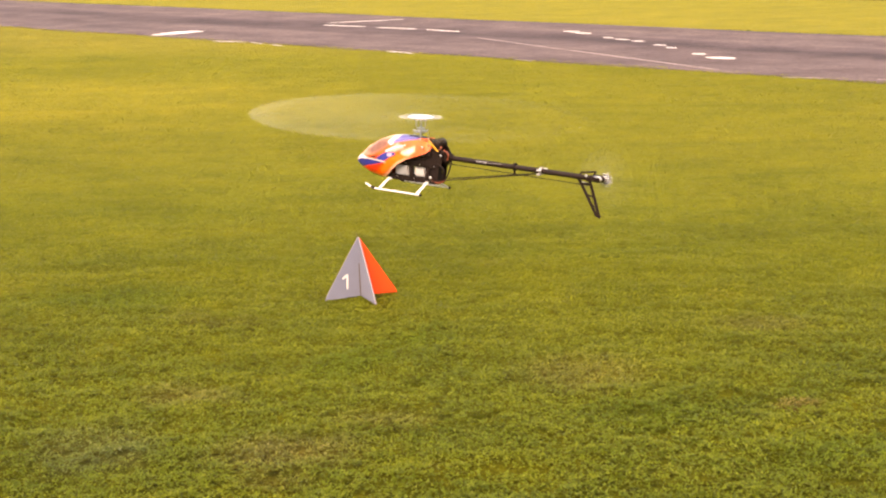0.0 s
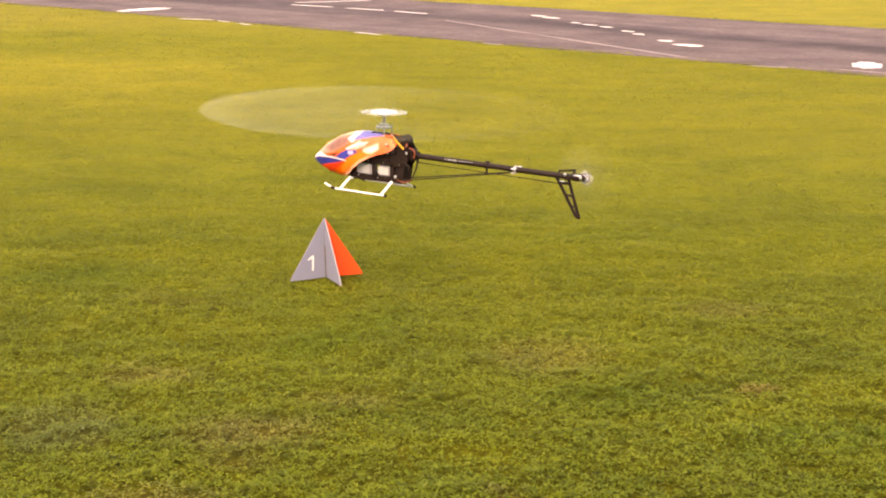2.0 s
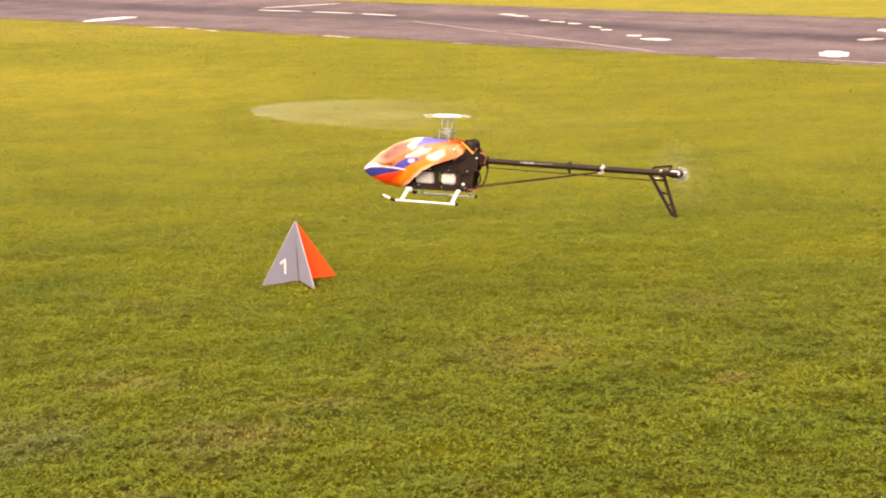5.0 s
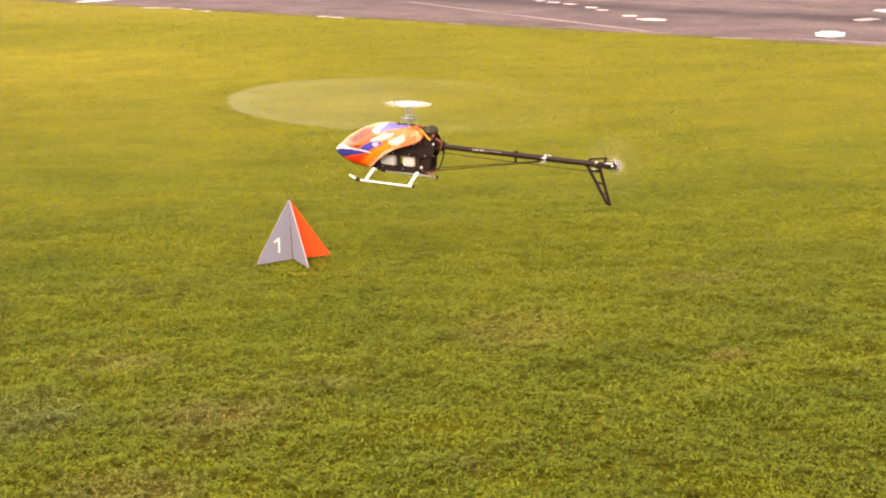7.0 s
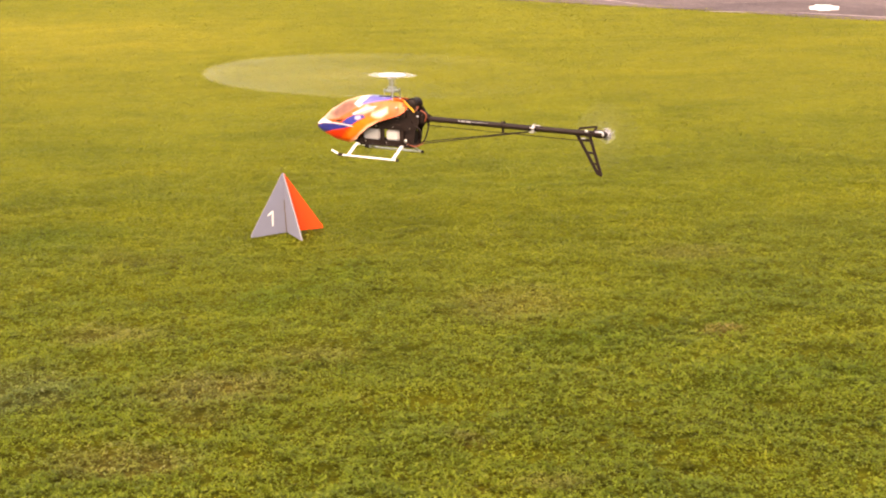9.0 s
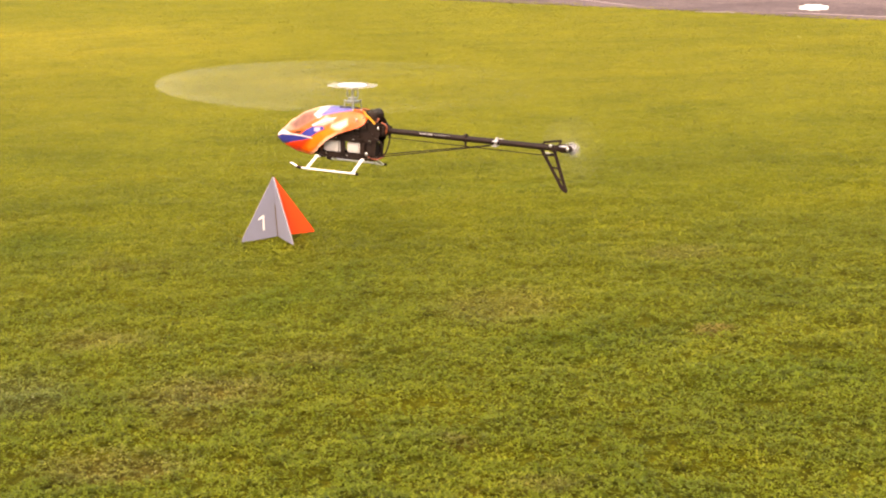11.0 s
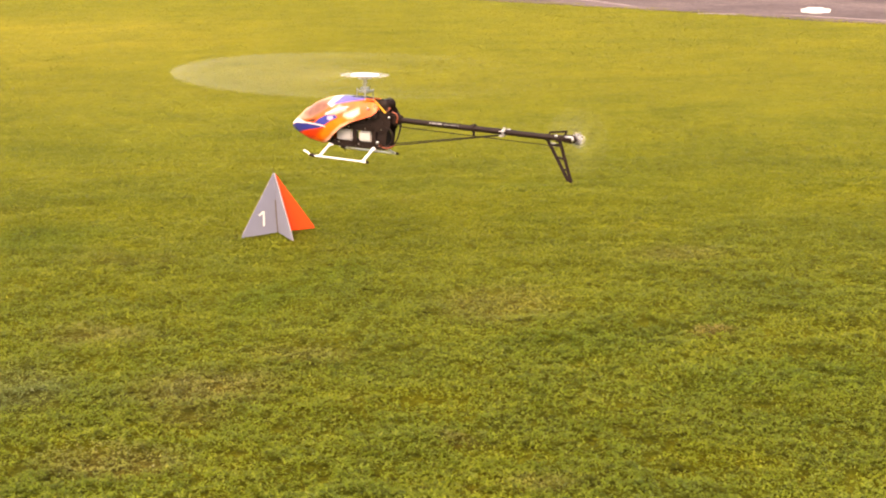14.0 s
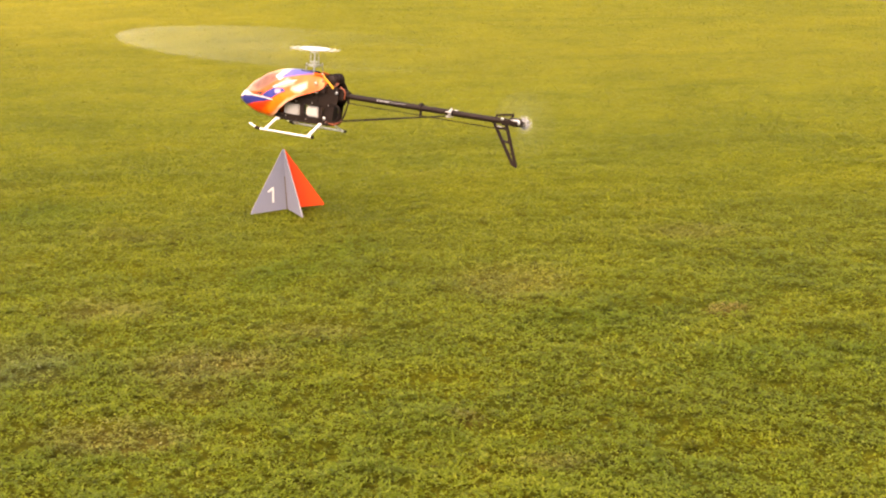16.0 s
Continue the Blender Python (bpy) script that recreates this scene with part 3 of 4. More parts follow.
def lawn_blades():
    """Short mown blades, denser towards the pilot's side of the lawn."""
    n = 1900000
    d = (math.sqrt(1.6) + (math.sqrt(25.0) - math.sqrt(1.6)) * rng.random(n)) ** 2
    side = rng.random(n) * 2 - 1
    side *= np.where(rng.random(n) < 0.12, 1 + 1.6 * rng.random(n) ** 2, 1)      # thins out towards the sides
    x = side * (0.40 * d + 0.6)
    d = np.where(d < 2.6, d - 2.2 * rng.random(n) ** 3, d)
    # gather the blades into tufts
    tuft = value_noise(x, d, 8, 4) * 0.14 + value_noise(x, d, 20, 5) * 0.24 + value_noise(x, d, 45, 6) * 0.34 + value_noise(x, d, 85, 9) * 0.28
    keep = (rng.random(n) < 4.2 * tuft - 1.30 + 0.5 * np.clip((d - 3.6) / 3.5, 0, 1)) & (rng.random(n) > 0.55 * np.clip((d - 5.5) / 4, 0, 1)) & (x * ACROSS.x + d * ACROSS.y < NEAR_EDGE + 0.06)
    x, d, tuft = x[keep], d[keep], tuft[keep]
    n = len(x)
    height = rng.uniform(0.007, 0.014, n) * (0.8 + 0.4 * value_noise(x, d, 1.3, 8))
    width = rng.uniform(0.005, 0.012, n) * np.sqrt(np.clip(d, 2, None) / 4)
    # low humps in the turf, flattened round the marker
    hump = 0.65 * value_noise(x, d * 1.5, 5.5, 14) + 0.35 * value_noise(x, d * 1.5, 13, 15)
    hump = np.clip((hump - 0.35) / 0.4, 0, 1) * np.clip(np.hypot(x + 0.7, d - 5.44) / 0.25 - 0.6, 0, 1)
    base = 0.030 * tuft * rng.random(n) ** 0.5 + 0.020 * hump
    # a coarser cover on the far side of the runway
    m = 200000
    far = np.stack([rng.uniform(-38, 26, m), rng.uniform(FAR_EDGE - 0.05, DITCH + 0.2, m)], 1)
    far = to_world(blades(m, far, rng.uniform(0.008, 0.018, m), rng.uniform(0.008, 0.016, m), 1 - 0.36 * rng.random(m) ** 2, rng))
    ob = new("grass", soup("grass", far, 3, M_BLADE))
    tagged(ob, "mown grass between the runway and the ditch", "grass", kind="stuff")
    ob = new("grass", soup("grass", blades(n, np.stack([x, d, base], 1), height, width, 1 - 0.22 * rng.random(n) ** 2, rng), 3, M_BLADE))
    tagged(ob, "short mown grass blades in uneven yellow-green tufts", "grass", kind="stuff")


def outer_lawn():
    """A coarser cover round the pilot and to both sides of the flying spot."""
    n = 420000
    x, y = rng.uniform(-9, 9, n), rng.uniform(-6, 13, n)
    edge = np.clip((np.abs(x) - (0.40 * np.clip(y, 0, None) + 0.6)) / 0.5, 0, 1)
    edge = np.maximum(edge, np.clip((1.7 - y) / 0.6, 0, 1))
    fade = np.clip((9 - np.abs(x)) / 3, 0, 1) * np.clip((y + 6) / 3, 0, 1) * np.clip((13 - y) / 4, 0, 1)
    keep = (rng.random(n) < edge * fade) & (x * ACROSS.x + y * ACROSS.y < NEAR_EDGE + 0.06)
    x, y = x[keep], y[keep]
    n = len(x)
    v = blades(n, np.stack([x, y, 0.02 * rng.random(n)], 1), rng.uniform(0.02, 0.04, n), rng.uniform(0.02, 0.036, n), 1 - 0.22 * rng.random(n) ** 2, rng)
    ob = new("grass", soup("grass", v, 3, M_BLADE))
    tagged(ob, "mown yellow-green grass round the flying spot", "grass", kind="stuff")


def field_edges():
    # ragged grass along the asphalt's two edges
    for name, at, spread, n, hi in (("edge_grass", NEAR_EDGE, 0.05, 14000, 0.020), ("edge_grass", FAR_EDGE, 0.05, 12000, 0.030), ("ditch_grass", DITCH + 0.2, 0.3, 40000, 0.15)):
        u = rng.uniform(-45, 35, n)
        p = np.stack([u, at + rng.normal(0, spread, n)], 1)
        h = hi * rng.uniform(0.4, 1.2, n) * (0.35 + value_noise(u, u * 0, 0.9, 11))
        v = to_world(blades(n, p, h, rng.uniform(0.006, 0.016, n), rng.uniform(0.1, 0.8, n), rng))
        ob = new(name, soup(name, v, 3, M_BLADE if at == NEAR_EDGE else M_RANK))
        tagged(ob, "ragged yellow-green grass fringe along a mown edge", "grass", kind="stuff")
    n = 42000
    u = rng.uniform(-75, 60, n)
    p = np.stack([u, VERGE + 0.2 + np.abs(rng.normal(0, 1.3, n))], 1)
    h = rng.uniform(0.25, 0.75, n) * (0.45 + 0.9 * value_noise(u, p[:, 1], 0.35, 12))
    v = to_world(blades(n, p, h, rng.uniform(0.015, 0.04, n), rng.uniform(0.05, 0.55, n), rng))
    ob = new("reeds", soup("reeds", v, 3, M_STRAW))
    tagged(ob, "pale dry reeds and rank grass along the field edge", "reeds", kind="stuff")


def crown_mesh(seed, height, radius, low, count, material, leaf):
    """Many small crossed twig blades in lumpy clusters."""
    r = np.random.default_rng(seed)
    clusters = 26
    c = np.stack([r.normal(0, radius * 0.45, clusters), r.normal(0, radius * 0.45, clusters), low + (height - low) * r.random(clusters) ** 0.8], 1)
    size = radius * r.uniform(0.25, 0.5, clusters)
    k = r.integers(0, clusters, count)
    p = c[k] + r.normal(0, 1, (count, 3)) * size[k][:, None] * np.array([0.6, 0.6, 0.75])
    p[:, 2] = np.clip(p[:, 2], low * 0.6 + 0.04, None)
    d = r.normal(0, 1, (count, 3)) + np.array([0, 0, 0.8])
    d /= np.linalg.norm(d, axis=1)[:, None]
    s = np.cross(d, r.normal(0, 1, (count, 3)))
    s /= np.linalg.norm(s, axis=1)[:, None]
    long, wide = r.uniform(0.7, 1.6, count)[:, None] * leaf, r.uniform(0.03, 0.09, count)[:, None] * leaf
    v = np.stack([p - s * wide, p + s * wide, p + d * long + s * wide * 0.3, p + d * long - s * wide * 0.3], 1)
    return soup("crown", v, 4, material)


def tree(name, seed, height, radius, low, count, bark, twig, trunk_r, stems, label, category):
    root = new(name)
    r = random.Random(seed)
    bm = bmesh.new()
    for s in range(stems):
        a = r.uniform(0, 6.28)
        base = Vector((math.cos(a), math.sin(a), 0)) * (0.0 if stems == 1 else r.uniform(0.05, radius * 0.35))
        top = base * 1.6 + Vector((r.uniform(-0.3, 0.3), r.uniform(-0.3, 0.3), height * r.uniform(0.75, 0.95)))
        pts = [base + (top - base) * t + Vector((r.uniform(-1, 1), r.uniform(-1, 1), 0)) * 0.05 * height * t * (1 - t) for t in (0, 0.25, 0.5, 0.75, 1)]
        for i, (p, q) in enumerate(zip(pts, pts[1:])):
            rod(bm, p - Vector((0, 0, 0.05)), q, trunk_r * (1 - 0.22 * i), trunk_r * (1 - 0.22 * (i + 1)), 8)
        for i in range(7):
            t = r.uniform(0.25, 0.95)
            p = base + (top - base) * t
            b = r.uniform(0, 6.28)
            q = p + Vector((math.cos(b), math.sin(b), r.uniform(0.4, 1.2))) * radius * r.uniform(0.3, 0.7) * (1.1 - 0.5 * t)
            rod(bm, p, q, trunk_r * 0.35 * (1.1 - t * 0.6), trunk_r * 0.08, 6)
    part("trunk", bm, bark, root)
    crown = new("crown", crown_mesh(seed, height, radius, low, count, twig, 0.26))
    crown.parent = root
    return tagged(root, label, category)


def field_trees():
    kinds = [tree("shrub", 21, 2.6, 1.7, 0.12, 5000, M_BARK, M_TWIG, 0.04, 5, "bare brown shrub in the hedge behind the field", "shrub"),
             tree("shrub", 22, 2.0, 1.5, 0.1, 5000, M_BARK, M_TWIG_DARK, 0.035, 6, "dark bare shrub in the hedge behind the field", "shrub"),
             tree("birch", 23, 9.0, 2.0, 2.4, 2600, M_BIRCH, M_TWIG, 0.075, 1, "pale-stemmed bare birch behind the field", "tree"),
             tree("tree", 24, 8.0, 2.6, 1.2, 6000, M_BARK, M_TWIG_DARK, 0.16, 1, "brown leafless tree behind the field", "tree")]
    r = random.Random(5)
    first = [True] * 4
    group = ["hedge shrubs", "hedge shrubs", "birches", "bare trees"]

    def put(k, u, w, scale):
        m = STRIP @ Matrix.Translation((u, w, 0)) @ Matrix.Rotation(r.uniform(0, 6.28), 4, "Z") @ Matrix.Diagonal((scale, scale, scale * r.uniform(0.9, 1.15), 1))
        if first[k]:
            kinds[k].matrix_basis = m
            tagged(kinds[k], group=group[k])
            first[k] = False
        else:
            ob = copy_thing(kinds[k], Matrix.Identity(4))
            ob.matrix_basis = m

    for i in range(46):
        put(r.choice((0, 0, 1)), -72 + 2.9 * i + r.uniform(-0.8, 0.8), VERGE + r.uniform(2.4, 4.0), r.uniform(0.8, 1.3))
    for i in range(30):
        put(r.choice((0, 1, 1)), -72 + 4.4 * i + r.uniform(-1.5, 1.5), VERGE + r.uniform(5.0, 7.5), r.uniform(1.1, 1.7))
    for i in range(26):
        put(r.choice((3, 3, 2)), -74 + 5.1 * i + r.uniform(-1.5, 1.5), VERGE + r.uniform(5.5, 10), r.uniform(0.8, 1.25))
    # birch stems that stand at the hedge's front
    for u in (-23.64, -28.78):
        put(2, u, VERGE + 2.2, r.uniform(0.8, 1.0))


def field_stake():
    root = new("marker_stake")
    bm = bmesh.new()
    rod(bm, (0, 0, -0.1), (0, 0, 0.55), 0.03)
    part("stake", bm, M_BARK, root)
    bm = bmesh.new()
    box(bm, (-0.13, -0.03, 0.45), (0.13, 0.03, 1.1), bevel=0.02)
    part("board", bm, M_ORANGE_BOARD, root, "orange board")
    root.matrix_basis = Matrix.Translation(STAKE_AT)
    tagged(root, "small orange marker stake among the dry reeds", "stake")


STAKE_AT = (1.09, 60.83, 0)

ground()
runway()
runway_marks()


# ---------------------------------------------------------------- numbered marker
def numbered_marker():
    """Two slotted foam boards crossed into a pyramid, grey and orange by quarter, with a digit."""
    root = new("numbered_marker")
    H, T = 0.2724, 0.0028
    for k, (front, back) in enumerate(((M_ORANGE_BOARD, M_GREY), (M_GREY, M_ORANGE_BOARD), (M_ORANGE_BOARD, M_GREY), (M_GREY, M_ORANGE_BOARD))):
        # k: 0 left wing, 1 near wing, 2 right wing, 3 far wing
        W = 0.1701 if k in (0, 2) else 0.1630
        bm = bmesh.new()
        low, high = [], []
        for y in (-T, T):
            low.append([bm.verts.new(p) for p in ((0.0, y, 0.0), (W, y, -0.004), (W - 0.006, y, 0.012), (0.004, y, H), (0.0, y, H))])
        f = bm.faces.new(low[0])
        f.material_index = 0
        f = bm.faces.new(low[1][::-1])
        f.material_index = 1
        for i in range(5):
            j = (i + 1) % 5
            f = bm.faces.new((low[0][i], low[0][j], low[1][j], low[1][i]))
            f.material_index = 2
        ob = part("wing", bm, (front, back, M_EDGE), root)
        ob.matrix_basis = Matrix.Rotation(math.pi + k * math.pi / 2 + (radians(8.0) if k in (1, 3) else 0), 4, "Z")
    bm = bmesh.new()
    plate(bm, [(0.005, 0.0), (0.0135, 0.0), (0.0135, 0.070), (0.006, 0.070), (-0.016, 0.053), (-0.011, 0.0465), (0.005, 0.0575)], 0, 0.0012)
    digit = part("digit", bm, M_DIGIT, root, "white digit one")
    digit.matrix_basis = Matrix.Translation((-0.074, -T - 0.0011, 0.038)) @ Matrix.Rotation(radians(3), 4, "Y")
    bm = bmesh.new()
    rod(bm, (-0.002, 0, H - 0.012), (-0.009, 0, H + 0.024), 0.0011, seg=6)
    part("pin", bm, M_BARK, root, "thin dark pin at the peak")
    bm = bmesh.new()
    box(bm, (-0.0066, -T - 0.003, 0.0), (-0.0029, -T - 0.0002, 0.15))
    part("slot", bm, M_BARK, root, "dark slot between the boards")
    root.matrix_basis = pose(-0.696, 5.440, 0.020, -0.85, -1.14, 22.04)
    tagged(root, "grey and orange pyramid marker of crossed boards, numbered 1", "marker")


numbered_marker()


# ---------------------------------------------------------------- helicopter
def lerp_curve(x, table):
    for (x0, a), (x1, b) in zip(table, table[1:]):
        if x0 >= x >= x1:
            t = (x0 - x) / (x0 - x1)
            t = t * t * (3 - 2 * t) * 0.3 + t * 0.7
            return a + (b - a) * t
    return table[-1][1]


CANOPY_TOP = [(0.368, -0.231), (0.36, -0.216), (0.334, -0.194), (0.281, -0.150), (0.214, -0.113), (0.157, -0.094), (0.10, -0.086), (0.0, -0.085), (-0.06, -0.089), (-0.084, -0.100), (-0.093, -0.116)]
CANOPY_LOW = [(0.368, -0.233), (0.36, -0.243), (0.338, -0.256), (0.309, -0.270), (0.261, -0.288), (0.20, -0.298), (0.178, -0.290), (0.149, -0.272), (0.116, -0.242), (0.079, -0.213), (0.033, -0.191), (-0.022, -0.175), (-0.066, -0.160), (-0.084, -0.146), (-0.093, -0.126)]
CANOPY_WIDE = [(0.368, 0.004), (0.355, 0.022), (0.33, 0.038), (0.28, 0.056), (0.2, 0.070), (0.1, 0.074), (0.0, 0.068), (-0.093, 0.064)]
PAINT_NOSE = [(0.38, -0.234), (0.376, -0.206), (0.340, -0.201), (0.300, -0.196), (0.258, -0.206), (0.274, -0.209), (0.322, -0.215)]
PAINT_BLUE_LOW = [(0.38, -0.236), (0.316, -0.214), (0.254, -0.208), (0.194, -0.211), (0.157, -0.216), (0.196, -0.226), (0.258, -0.239), (0.312, -0.254), (0.38, -0.256)]
PAINT_LINE = [(0.322, -0.212), (0.254, -0.206), (0.194, -0.208), (0.154, -0.215), (0.154, -0.218), (0.194, -0.213), (0.254, -0.210), (0.322, -0.215)]
PAINT_RED = [(0.38, -0.256), (0.313, -0.253), (0.258, -0.239), (0.165, -0.219), (0.180, -0.233), (0.205, -0.256), (0.240, -0.283), (0.314, -0.31), (0.38, -0.31)]
PAINT_BLUE_MID = [(0.215, -0.206), (0.184, -0.183), (0.15, -0.166), (0.103, -0.163), (0.091, -0.173), (0.13, -0.191), (0.162, -0.211), (0.193, -0.209)]
PAINT_ROUNDEL = [(0.143, -0.171), (0.116, -0.168), (0.113, -0.179), (0.13, -0.187), (0.144, -0.184)]
PAINT_VENT = [(0.262, -0.204), (0.233, -0.191), (0.199, -0.186), (0.217, -0.202)]
PAINT_GLASS = [(0.345, -0.199), (0.310, -0.160), (0.248, -0.120), (0.206, -0.100), (0.138, -0.080), (0.138, -0.101), (0.158, -0.121), (0.132, -0.129), (0.159, -0.146), (0.193, -0.164), (0.225, -0.185), (0.275, -0.195)]
PAINT_GLASS_DARK = [(0.276, -0.170), (0.228, -0.130), (0.183, -0.108), (0.156, -0.116), (0.150, -0.131), (0.167, -0.150), (0.205, -0.172), (0.240, -0.184)]
PAINT_WHITE_TOP = [(0.166, -0.070), (0.085, -0.070), (0.104, -0.117), (0.126, -0.132), (0.150, -0.132), (0.160, -0.122), (0.142, -0.105)]
PAINT_BLUE_TOP = [(0.089, -0.070), (-0.003, -0.070), (-0.016, -0.096), (0.038, -0.105), (0.101, -0.119), (0.13, -0.123), (0.1, -0.099)]
PAINT_STREAK = [(0.157, -0.164), (0.107, -0.132), (0.092, -0.12), (0.052, -0.131), (0.054, -0.141), (0.103, -0.161), (0.148, -0.166)]
PAINT_STREAK_LINE = [(0.156, -0.161), (0.105, -0.138), (0.045, -0.124), (0.045, -0.127), (0.10, -0.144), (0.150, -0.165)]
PAINT_FLASH = [(0.059, -0.155), (-0.005, -0.13), (-0.01, -0.149), (0.019, -0.17), (0.044, -0.171), (0.062, -0.163)]
PAINT_AMBER = [(0.154, -0.217), (0.13, -0.195), (0.09, -0.178), (0.056, -0.166), (0.019, -0.175), (0.056, -0.197), (0.097, -0.224), (0.139, -0.254), (0.185, -0.282), (0.192, -0.265)]
# shape, colour, width of its soft edge; later ones lie over earlier ones
PAINT_LAYERS = [(PAINT_AMBER, (0.80, 0.165, 0.014), 0.016), (PAINT_RED, (0.66, 0.032, 0.010), 0.016), (PAINT_WHITE_TOP, (0.62, 0.57, 0.60), 0.005),
                (PAINT_BLUE_TOP, (0.110, 0.095, 0.32), 0.006), (PAINT_STREAK, (0.60, 0.31, 0.24), 0.014), (PAINT_STREAK_LINE, (0.70, 0.62, 0.60), 0.003),
                (PAINT_FLASH, (0.74, 0.58, 0.44), 0.022), (PAINT_GLASS, (0.42, 0.150, 0.082), 0.005), (PAINT_GLASS_DARK, (0.19, 0.080, 0.048), 0.028),
                (PAINT_NOSE, (0.72, 0.66, 0.62), 0.004), (PAINT_BLUE_LOW, (0.022, 0.024, 0.17), 0.003), (PAINT_BLUE_MID, (0.032, 0.034, 0.22), 0.003),
                (PAINT_ROUNDEL, (0.40, 0.33, 0.48), 0.008), (PAINT_VENT, (0.035, 0.016, 0.010), 0.005), (PAINT_LINE, (0.74, 0.68, 0.66), 0.003)]


def painted_amount(x, z, poly, soft):
    """How far each place lies in the shape: 0 outside, 1 inside, with a soft edge."""
    hit, best = np.zeros(len(x), bool), np.full(len(x), 9.0)
    for (x0, z0), (x1, z1) in zip(poly, poly[1:] + poly[:1]):
        dx, dz = x1 - x0, z1 - z0
        t = np.clip(((x - x0) * dx + (z - z0) * dz) / (dx * dx + dz * dz), 0, 1)
        best = np.minimum(best, np.hypot(x - x0 - t * dx, z - z0 - t * dz))
        if z0 != z1:
            hit ^= ((z0 > z) != (z1 > z)) & (x < dx * (z - z0) / dz + x0)
    f = np.clip(0.5 + np.where(hit, best, -best) / soft, 0, 1)
    return f * f * (3 - 2 * f)


def paint_canopy(me):
    """The canopy's airbrushed design, as the colour of its lacquer."""
    co = np.empty(len(me.vertices) * 3)
    me.vertices.foreach_get("co", co)
    x, z = co[0::3], co[2::3]
    c = np.tile((0.74, 0.096, 0.006), (len(x), 1))
    lay = lambda c, f, tone: c + (np.array(tone) - c) * f[:, None]
    for poly, tone, soft in PAINT_LAYERS:
        f = painted_amount(x, z, poly, soft)
        if poly is PAINT_GLASS:          # the printed glass pales towards the nose, with an amber border on top
            c = lay(c, f, tone)
            c = lay(c, f * np.clip((x - 0.20) / 0.13, 0, 1) * 0.6, (0.66, 0.36, 0.26))
            rim = np.array([lerp_curve(v, CANOPY_TOP) for v in x]) - z
            c = lay(c, f * np.clip(1.6 - rim / 0.009, 0, 1) * 0.8, (0.80, 0.36, 0.14))
        else:
            c = lay(c, f, tone)
    # pale lower rim behind the chin
    rise = z - np.array([lerp_curve(v, CANOPY_LOW) for v in x])
    c = lay(c, np.clip(1.5 - rise / 0.010, 0, 1) * np.clip((0.20 - x) / 0.02, 0, 1) * np.clip((x + 0.02) / 0.08, 0.15, 1) * 0.6, (0.74, 0.50, 0.36))
    layer = me.color_attributes.new("paint", "FLOAT_COLOR", "POINT")
    layer.data.foreach_set("color", np.concatenate([c, np.ones((len(x), 1))], 1).reshape(-1))


def canopy(root):
    bm = bmesh.new()
    nx, nv = 300, 84
    for side in (1, -1):
        grid = []
        for i in range(nx + 1):
            x = 0.368 - 0.461 * (i / nx) ** 1.5
            top, low, wide = lerp_curve(x, CANOPY_TOP), lerp_curve(x, CANOPY_LOW), lerp_curve(x, CANOPY_WIDE)
            floor = low if x > 0.2 else -0.298
            mid, half = (top + floor) / 2, (top - floor) / 2
            a0 = math.radians(90)
            # behind the mast's slot the shell starts beside the middle
            if x < 0.055:
                a0 = math.acos(min(1, 0.018 / wide))
            a1 = -math.radians(90) if x > 0.2 else math.asin(max(-1, min(1, (low - mid) / max(half, 1e-4))))
            col = []
            for j in range(nv + 1):
                a = a0 + (a1 - a0) * j / nv
                c, s = math.cos(a), math.sin(a)
                col.append(bm.verts.new((x, side * wide * max(c, 0) ** 0.85, mid + half * math.copysign(abs(s) ** 0.92, s))))
            grid.append(col)
        for a, b in zip(grid, grid[1:]):
            for j in range(nv):
                q = (a[j], b[j], b[j + 1], a[j + 1])
                f = bm.faces.new(q if side > 0 else q[::-1])
                f.smooth = True
    bmesh.ops.remove_doubles(bm, verts=bm.verts, dist=0.0002)
    ob = part("canopy", bm, M_LACQUER, root, "glossy orange, blue and white painted canopy")
    paint_canopy(ob.data)
    so = ob.modifiers.new("thickness", "SOLIDIFY")
    so.thickness, so.offset = 0.002, -1
    return ob


